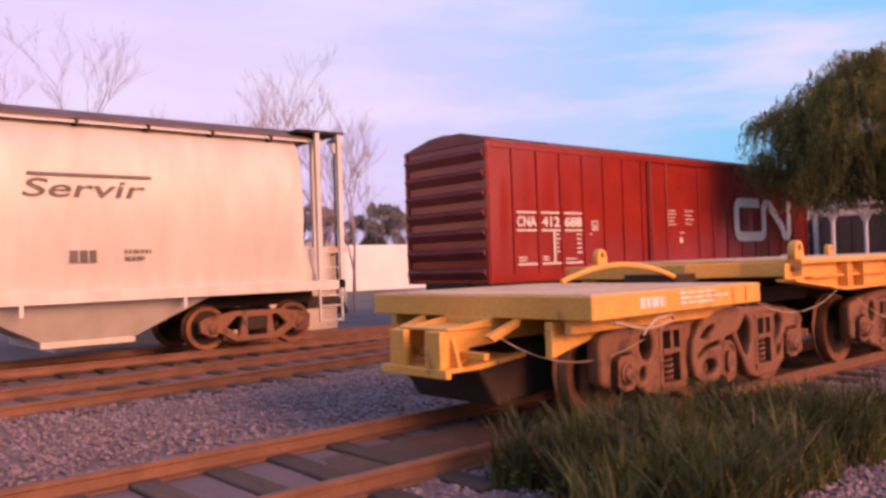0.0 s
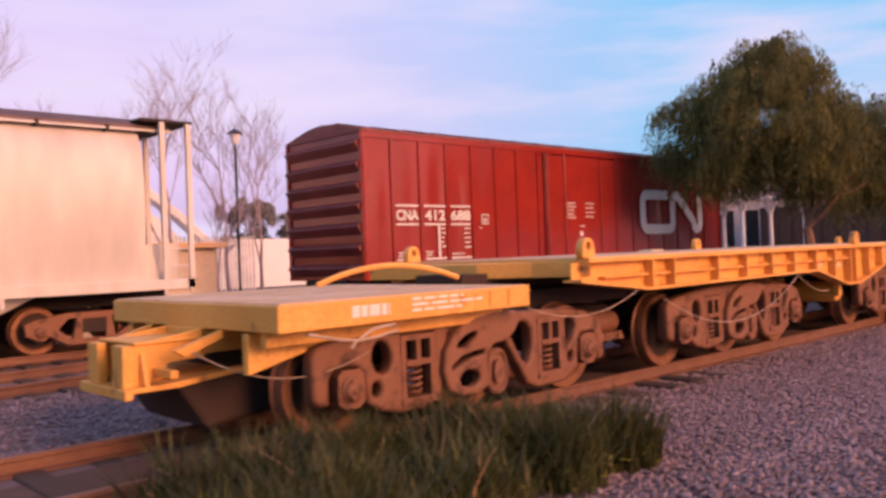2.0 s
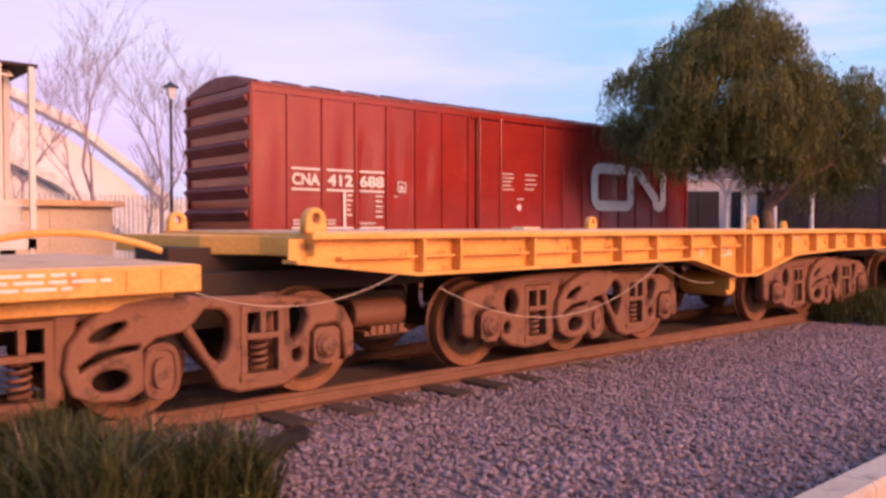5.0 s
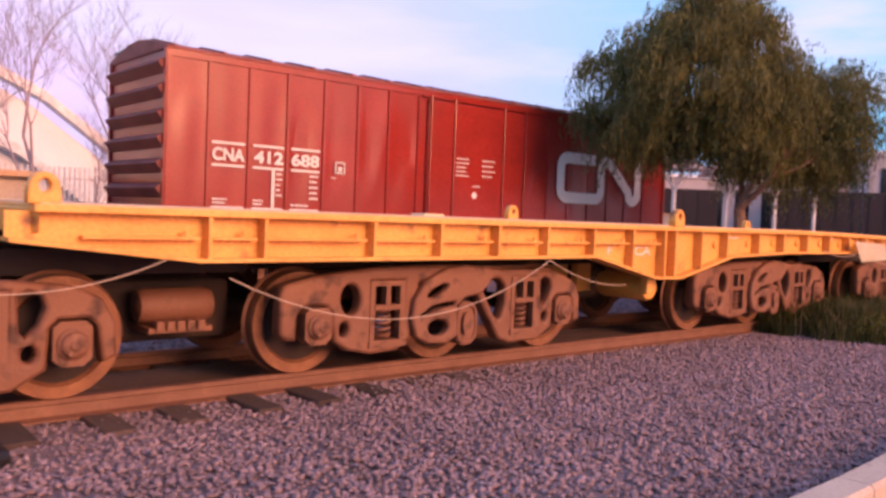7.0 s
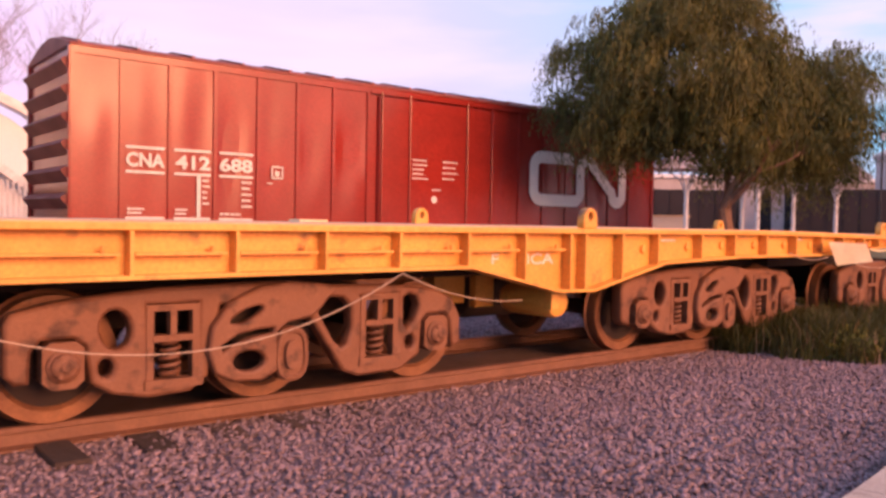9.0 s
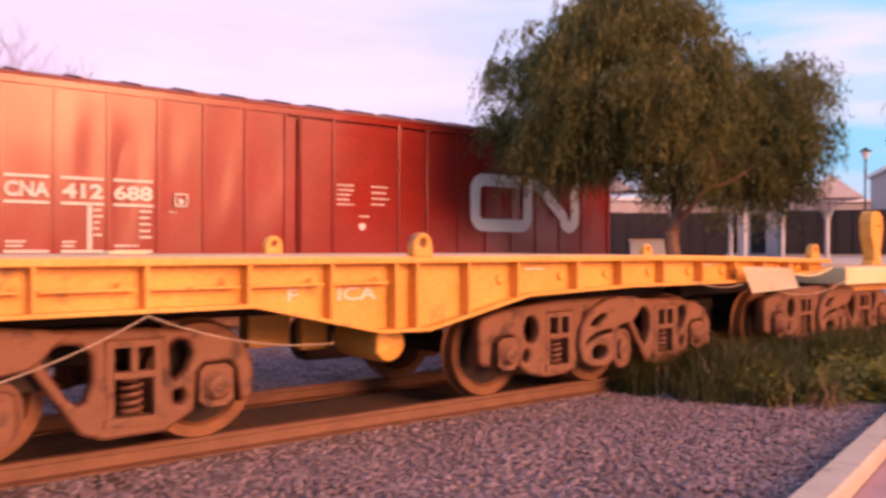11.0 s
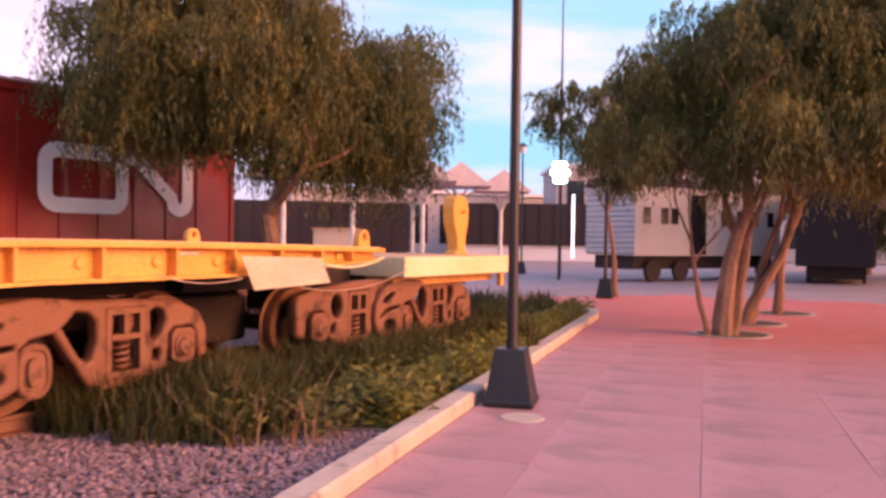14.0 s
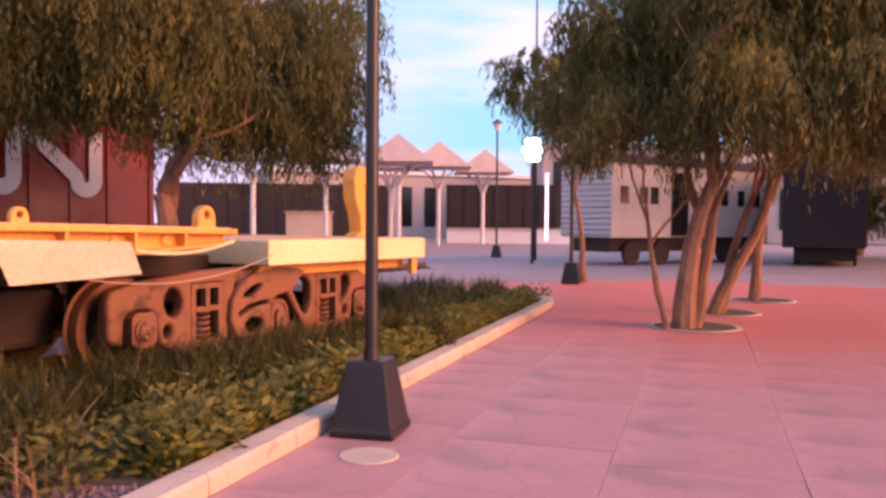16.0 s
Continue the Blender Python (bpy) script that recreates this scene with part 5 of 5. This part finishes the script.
for z in (0.4, 2.2):
    prism(bm, [(6.0, 26.04), (17.2, 26.936), (17.2, 26.976), (6.0, 26.08)], "z", z, z + 0.06)
part("fence_rail", bm, "steel_white", fence)
wall = thing("boundary_wall", "white rendered boundary wall behind the yard", "wall", kind="structure")
bm = bmesh.new()
box(bm, -40, 40, 44, 44.4, 0, 3.0)
part("wall_face", bm, "wall_white", wall)
hall = thing("arched_hall", "white hall with a sloping arched roof and gable bands", "building")
arc = [(20.6, 2.2), (18.6, 4.0), (16.0, 5.9), (13.0, 7.3), (9.5, 7.9), (5.5, 8.0), (0, 8.0), (-8, 8.0), (-20, 8.0)]
bm = bmesh.new()
prism(bm, [(20.2, 0), *[(x - 0.4, z - 0.4) for x, z in arc], (-20, 0)], "y", 37.0, 70)
part("wall", bm, "wall_white", hall)
for k, o in enumerate((0.0, -2.6)):
    bm = bmesh.new()
    pts = [(x + o * 0.4, z + o * 0.9) for x, z in arc[:7]]
    prism(bm, [(x, z + 0.2) for x, z in pts] + [(x, z - 0.22) for x, z in pts[::-1]], "y", 36.3, 37.1)
    part("gable_band", bm, "steel_white", hall)

# ---- background, east side ----
def umbrella(at, w, h, eave):
    t = thing("canopy_bay", "white steel umbrella canopy bay with a pitched roof", "canopy", at, -57, "canopy bays of the station")
    bm = bmesh.new()
    tube(bm, [(0, 0, 0), (0, 0, eave - 1.2)], 0.15, 10)
    part("post", bm, "steel_white", t)
    for k in range(8):
        a = 2 * math.pi * k / 8 + 0.39
        bm = bmesh.new()
        c, s = math.cos(a), math.sin(a)
        tube(bm, [(0, 0, eave - 1.6), (c * w * 0.10, s * w * 0.10, eave - 0.7), (c * w * 0.28, s * w * 0.28, eave - 0.1), (c * w * 0.48, s * w * 0.48, eave + 0.15)], [0.07, 0.06, 0.05, 0.05], 6)
        part("branch", bm, "steel_white", t)
    bm = bmesh.new()
    d = w / 2
    prism(bm, [(-d, eave), (0, h), (d, eave)], "y", -d, d)
    part("roof", bm, "roof_sheet", t)
    return t
for x, y in ((54.3, 30.7), (57.0, 27.2), (61.9, 27.4), (68.2, 27.5), (51.0, 33.5), (61.5, 31.0)):
    umbrella((x, y, 0), 4.2, 6.8, 5.2)

def dark_wagon(name, label, x0, y0, length, rz, h=3.5, base=0.9, material="wagon_dark"):
    t = thing(name, label, "railway wagon", (x0, y0, 0), rz)
    bm = bmesh.new()
    box(bm, 0, length, 0, 2.9, base, h)
    part("body", bm, material, t, bevel=0.03)
    bm = bmesh.new()
    box(bm, 0.3, length - 0.3, 0.4, 2.5, base - 0.5, base)
    for x in (1.2, 2.8, length - 2.8, length - 1.2):
        lathe(bm, [(0.42, 0.3), (0.42, 0.42)], (x, 0, 0.43), "y", 18)
        lathe(bm, [(0.42, 2.4), (0.42, 2.52)], (x, 0, 0.43), "y", 18)
    part("underframe", bm, "dark", t)
    for i in range(int(length / 1.2)):
        bm = bmesh.new()
        box(bm, 0.3 + i * 1.2, 0.38 + i * 1.2, -0.05, 0.0, base + 0.05, h - 0.1)
        part("side_post", bm, material, t)
    return t
dark_wagon("goods_wagon", "dark closed goods wagon standing behind the platform", 72.4, 33.2, 16.5, -64, 4.7, 1.15)
dark_wagon("goods_wagon", "dark closed goods wagon behind the pepper tree", 56.3, 48.5, 17.5, -48, 4.5, 0.6)
pw = thing("platform", "pale low platform in front of the dark wagon", "platform", (70.9, 32.2, 0), -64)
bm = bmesh.new()
box(bm, 0, 18.5, 0, 1.2, 0, 1.12)
part("platform_wall", bm, "wall_white", pw)
bm = bmesh.new()
box(bm, -0.1, 18.6, -0.12, 1.2, 1.12, 1.22)
part("coping", bm, "kerb", pw)
booth = thing("booth", "small beige booth beside the station canopy", "building", (54.6, 34.2, 0), -50)
bm = bmesh.new()
box(bm, 0, 2.9, 0, 2.4, 0, 2.15)
part("wall", bm, "wall_cream", booth)
bm = bmesh.new()
box(bm, -0.12, 3.02, -0.12, 2.52, 2.15, 2.27)
part("roof", bm, "deck", booth)
dark_wagon("goods_wagon", "dark green goods wagon under the trees", 49.9, 1.15, 11.0, 5, 4.2, 0.7)

coach = thing("passenger_coach", "silver corrugated and cream passenger coach under the trees", "railway coach", (44.94, 9.21, 0), -24)
bm = bmesh.new()
box(bm, 0, 9.6, 0, 2.7, 1.05, 3.9)
part("body", bm, "coach_cream", coach)
bm = bmesh.new()
prism(bm, [(-0.05, 3.85), (0.1, 4.15), (1.45, 4.4), (2.6, 4.15), (2.75, 3.85)], "x", -0.1, 9.7)
part("roof", bm, "wagon_dark", coach)
for i in range(13):
    bm = bmesh.new()
    z = 1.1 + i * 0.215
    prism(bm, [(0, z), (-0.07, z + 0.06), (-0.07, z + 0.15), (0, z + 0.2)], "y", 0.0, 2.7)
    part("siding", bm, "coach", coach)
for x in (0.45, 1.5, 2.1, 5.3, 6.4, 7.5, 8.6):
    bm = bmesh.new()
    box(bm, x, x + 0.42, -0.03, 0.02, 2.35, 3.0)
    part("window", bm, "glass_dark", coach)
bm = bmesh.new()
box(bm, 3.3, 4.3, -0.03, 0.02, 1.1, 3.6)
part("doorway", bm, "glass_dark", coach)
bm = bmesh.new()
box(bm, 0.2, 9.4, 0.3, 2.4, 0.5, 1.05)
for x in (1.2, 2.9, 6.8, 8.5):
    lathe(bm, [(0.45, 0.1), (0.45, 0.24)], (x, 0, 0.46), "y", 18)
part("underframe", bm, "dark", coach)
# floodlight and lit post
fl = thing("floodlight", "bright bluish floodlight on a pole", "floodlight", (44.6, 12.3, 0), 20)
bm = bmesh.new()
tube(bm, [(0, 0, 0), (0, 0, 4.1)], 0.06, 8)
part("pole", bm, "black", fl)
bm = bmesh.new()
box(bm, -0.06, 0.14, -0.30, 0.30, 3.92, 4.90)
part("housing", bm, "black", fl, bevel=0.05)
for z, w, hgt in ((4.08, 0.28, 0.13), (4.40, 0.40, 0.15), (4.72, 0.30, 0.13)):
    bm = bmesh.new()
    lens_outline = [(w * math.copysign(abs(math.cos(t)) ** 0.6, math.cos(t)), z + hgt * math.copysign(abs(math.sin(t)) ** 0.6, math.sin(t))) for t in [2 * math.pi * i / 20 for i in range(20)]]
    prism(bm, lens_outline, "x", -0.12, -0.065)
    part("lens", bm, "flood", fl)
bm = bmesh.new()
box(bm, -0.1, 0.1, -0.6, -0.5, 0.9, 3.5)
part("lit_strip", bm, "strip", fl)
mast = thing("radio_mast", "thin tall radio mast beyond the station", "mast", (47.6, 13.6, 0))
bm = bmesh.new()
tube(bm, [(0, 0, 0), (0, 0, 6), (0, 0, 8.5), (0, 0, 12.6)], [0.08, 0.07, 0.05, 0.025], 6)
tube(bm, [(0, 0, 7.2), (0, 0, 8.4)], 0.11, 6)
part("pole", bm, "black", mast)
for x0, y0, w, d, h, rz in ((84, 30, 26, 10, 8.5, -58), (74, 54, 30, 10, 6.5, -35), (92, 12, 18, 10, 6.0, -70)):
    b = thing("station_building", "pale rendered building behind the station", "building", (x0, y0, 0), rz)
    bm = bmesh.new()
    box(bm, 0, w, 0, d, 0, h)
    part("wall", bm, "building", b)
    bm = bmesh.new()
    box(bm, -0.3, w + 0.3, -0.3, d + 0.3, h, h + 0.35)
    part("parapet", bm, "wall_white", b)
    for i in range(int(w / 3)):
        bm = bmesh.new()
        box(bm, 1 + 3 * i, 2.6 + 3 * i, -0.06, 0.05, 1.2, h - 1.2)
        part("window", bm, "glass_dark", b)

# ---- planting ----
def blades(name, label, spots, count, hmin, hmax, material, seed, width=0.012, lean=0.5):
    rnd = random.Random(seed)
    V, F = [], []
    for _ in range(count):
        cx, cy, r = rnd.choice(spots)
        a, q = rnd.uniform(0, 6.28), r * math.sqrt(rnd.random())
        x, y = cx + q * math.cos(a), cy + q * math.sin(a)
        h = rnd.uniform(hmin, hmax) * (1 - 0.35 * q / r)
        b = rnd.uniform(0, 6.28)
        bend = rnd.uniform(0.1, 1) * lean * h
        dx, dy = math.cos(b), math.sin(b)
        w = width * rnd.uniform(0.7, 1.4)
        k = len(V)
        for f in (0, 0.4, 0.75):
            px, py, pz = x + dx * bend * f * f, y + dy * bend * f * f, h * (f - 0.18 * f * f) - 0.02
            V += [(px - dy * w * (1 - f * 0.6), py + dx * w * (1 - f * 0.6), pz), (px + dy * w * (1 - f * 0.6), py - dx * w * (1 - f * 0.6), pz)]
        V.append((x + dx * bend, y + dy * bend, h * 0.82))
        F += [(k, k + 1, k + 3, k + 2), (k + 2, k + 3, k + 5, k + 4), (k + 4, k + 5, k + 6)]
    return tagged(new(name, raw(name, V, F, material)), label, "grass", kind="stuff")
rnd = random.Random(40)
c1 = [(rnd.uniform(3.4, 5.6), rnd.uniform(2.75, 4.1), 0.28) for _ in range(36)] + [(rnd.uniform(5.5, 6.35), rnd.uniform(2.75, 3.5), 0.26) for _ in range(9)] + [(rnd.uniform(3.2, 4.6), rnd.uniform(3.5, 4.3), 0.25) for _ in range(8)] + [(rnd.uniform(2.5, 3.5), rnd.uniform(2.6, 3.5), 0.22) for _ in range(7)]
blades("tall_grass", "tall green grass round the near bogie", c1, 12500, 0.25, 0.85, "grass", 41, 0.010, 0.75)
blades("dry_grass", "dry straw-coloured grass among the green", c1, 800, 0.3, 0.85, "grass_dry", 42, 0.006, 0.9)
c2 = []
while len(c2) < 110:
    x = rnd.uniform(17.7, 31.0)
    y = rnd.uniform(2.3, 4.75 if x < 24.5 else 8.0)
    if y > kerb_y(x) + 0.25 and not (x < 19 and y < 2.3 + (19 - x) * 1.2) and (x < 29.6 or (x - 29.6) ** 2 + (y - 6.35) ** 2 < 1.3):
        c2.append((x, y, 0.36))
near_rail = [c for c in c2 if c[1] > kerb_y(c[0]) + 0.8] + [(rnd.uniform(17.5, 24), rnd.uniform(3.7, 4.5), 0.3) for _ in range(30)]
front = [c for c in c2 if c[1] <= kerb_y(c[0]) + 1.4]
blades("tall_grass", "tall grass in the planting bed beside the bogies", near_rail, 26000, 0.3, 0.86, "grass", 43, 0.008, 0.8)
blades("dry_grass", "long leaning dry stalks at the end of the bed", [(17.9, 3.5, 0.45), (18.4, 3.0, 0.4), (18.7, 3.6, 0.4)], 90, 0.4, 0.85, "grass_dry", 48, 0.007, 1.3)
blades("dry_grass", "dry reddish grass stems in the planting bed", near_rail, 1500, 0.3, 0.85, "grass_dry", 44, 0.005, 0.9)
def leafy_bed(name, label, spots, count, material, seed, size=0.085, hmax=0.34):
    rnd = random.Random(seed)
    V, F = [], []
    for _ in range(count):
        cx, cy, r = rnd.choice(spots)
        a, q = rnd.uniform(0, 6.28), r * math.sqrt(rnd.random())
        p = Vector((cx + q * math.cos(a), cy + q * math.sin(a), rnd.uniform(0.04, hmax) * (1 - 0.4 * q / r)))
        d = Vector((rnd.uniform(-1, 1), rnd.uniform(-1, 1), rnd.uniform(-0.2, 0.9))).normalized()
        u = d.orthogonal().normalized()
        s = size * rnd.uniform(0.6, 1.4)
        k = len(V)
        V += [p[:], (p + d * s * 0.5 + u * s * 0.2)[:], (p + d * s)[:], (p + d * s * 0.5 - u * s * 0.2)[:]]
        F.append((k, k + 1, k + 2, k + 3))
    return tagged(new(name, raw(name, V, F, material)), label, "plants", kind="stuff")
front += [(x, kerb_y(x) + 0.26, 0.2) for x in np.arange(19.1, 29.4, 0.22).tolist()] * 2
leafy_bed("bed_plants", "low leafy yellow-green plants along the kerb", front, 42000, "plant", 45, 0.085, 0.42)
leafy_bed("bed_plants", "low leafy weeds among the tall grass", c1, 8000, "plant", 46, 0.05, 0.3)
flower_spots = [c for c in front if c[0] > 20]
leafy_bed("flowers", "small white flowers in the planting bed", flower_spots[:14], 60, "flower", 47, 0.05, 0.48)
bm = bmesh.new()
pts = [(x, kerb_y(x) - 0.02) for x in np.arange(19.0, 29.6, 0.5)] + [(30.4, 5.5), (30.7, 6.4), (30.2, 7.4), (27, 8.0), (24.6, 4.9), (19, 4.4), (17.9, 4.35), (17.6, 3.95), (18.5, 3.25)]
prism(bm, [(float(a), float(b)) for a, b in pts], "z", -0.02, 0.045)
tagged(part("planting_soil", bm, "ground"), "dark earth of the planting bed", "soil", kind="structure")
bm = bmesh.new()
lathe(bm, [(0.2, 0.003), (0.19, 0.012)], (20.13, 1.86, 0), "z", 24)
tagged(part("pavement_cover", bm, "kerb"), "pale round pavement cover near the lamp", "cover")
# dark drain hose in the gravel
bm = bmesh.new()
tube(bm, [(6.2, 2.95, 0.03), (6.45, 3.22, 0.04), (6.7, 3.52, 0.05), (6.98, 3.80, 0.05), (7.3, 4.0, 0.04)], 0.075, 10)
tagged(part("drain_pipe", bm, "black", smooth=True), "short black curved pipe lying in the gravel", "pipe")

# ---- ballast stones ----
def stones(name, label, count, region, smin, smax, seed):
    g = np.random.default_rng(seed)
    base = np.array([(1, 0, 0), (-0.9, 0.1, 0.1), (0.1, 1, -0.1), (-0.1, -0.95, 0), (0, 0.1, 0.75), (0.05, -0.1, -0.6)])
    tri = np.array([(0, 2, 4), (2, 1, 4), (1, 3, 4), (3, 0, 4), (2, 0, 5), (1, 2, 5), (3, 1, 5), (0, 3, 5)])
    pos = region(g, count)
    n = len(pos)
    sc = g.uniform(smin, smax, (n, 1, 1)) * g.uniform(0.65, 1.3, (n, 1, 3))
    a = g.uniform(0, 6.28, n)
    b = g.uniform(-0.7, 0.7, n)
    ca, sa, cb, sb = np.cos(a), np.sin(a), np.cos(b), np.sin(b)
    R = np.stack([np.stack([ca, -sa * cb, sa * sb], -1), np.stack([sa, ca * cb, -ca * sb], -1), np.stack([0 * a, sb, cb], -1)], 1)
    jit = base[None] + g.uniform(-0.28, 0.28, (n, 6, 3))
    V = np.einsum("nij,nkj->nki", R, jit * sc) + pos[:, None, :]
    F = (tri[None] + 6 * np.arange(n)[:, None, None]).reshape(-1, 3)
    me = bpy.data.meshes.new(name)
    me.vertices.add(n * 6)
    me.vertices.foreach_set("co", V.reshape(-1))
    me.loops.add(len(F) * 3)
    me.loops.foreach_set("vertex_index", F.reshape(-1))
    me.polygons.add(len(F))
    me.polygons.foreach_set("loop_start", np.arange(0, len(F) * 3, 3))
    me.update(calc_edges=True)
    me.materials.append(M["stone"])
    return tagged(new(name, me), label, "gravel", kind="stuff")
def near_region(g, n):
    x = g.uniform(2.5, 20.0, n)
    ky = np.array([kerb_y(v) for v in x])
    y = ky + 0.03 + (4.75 - ky) * g.random(n)
    return np.stack([x, y, g.uniform(0.0, 0.022, n)], 1)
def mid_region(g, n):
    x = g.uniform(-3, 20, n)
    y = g.uniform(6.35, 10.4, n)
    return np.stack([x, y, g.uniform(0.0, 0.02, n)], 1)
stones("ballast_stones", "loose purple-grey ballast stones by the kerb", 60000, near_region, 0.012, 0.030, 51)
stones("ballast_stones", "loose ballast stones between the tracks", 26000, mid_region, 0.016, 0.036, 52)

# ---- paving slabs ----
ca, sa = math.cos(math.atan(0.25)), math.sin(math.atan(0.25))
pav = bpy.data.objects["walkway"]
SLAB = {}


def slab_mesh(w, d):
    """Stamped slab with eased edges, one shared mesh for each size."""
    if (w, d) not in SLAB:
        bm = bmesh.new()
        box(bm, 0.001, w - 0.001, -d + 0.001, -0.001, -0.03, 0.0)
        bmesh.ops.bevel(bm, geom=[e for e in bm.edges if all(v.co.z > -0.01 for v in e.verts)], offset=0.0025, segments=1, affect="EDGES")
        SLAB[(w, d)] = mesh_of("paving_slab", bm, "paving")
    return SLAB[(w, d)]


ox, oy = 13.6, 1.485 - 0.235 + 0.25 * (13.6 - 15.5)
rnd = random.Random(60)
across = 0.0
while across < 11.5:
    d = rnd.choice((0.75, 0.9, 1.15))
    along = -rnd.uniform(0.0, 0.8)
    while along < 24:
        w = rnd.choice((0.6, 0.9, 1.2, 1.5))
        o = new("paving_slab", slab_mesh(w, d))
        o.parent = pav
        o.matrix_basis = pose(ox + ca * along + sa * across, oy + sa * along - ca * across, rnd.uniform(-0.0015, 0.0015), rnd.uniform(-0.12, 0.12), rnd.uniform(-0.12, 0.12), math.degrees(math.atan(0.25)))
        along += w
    across += d
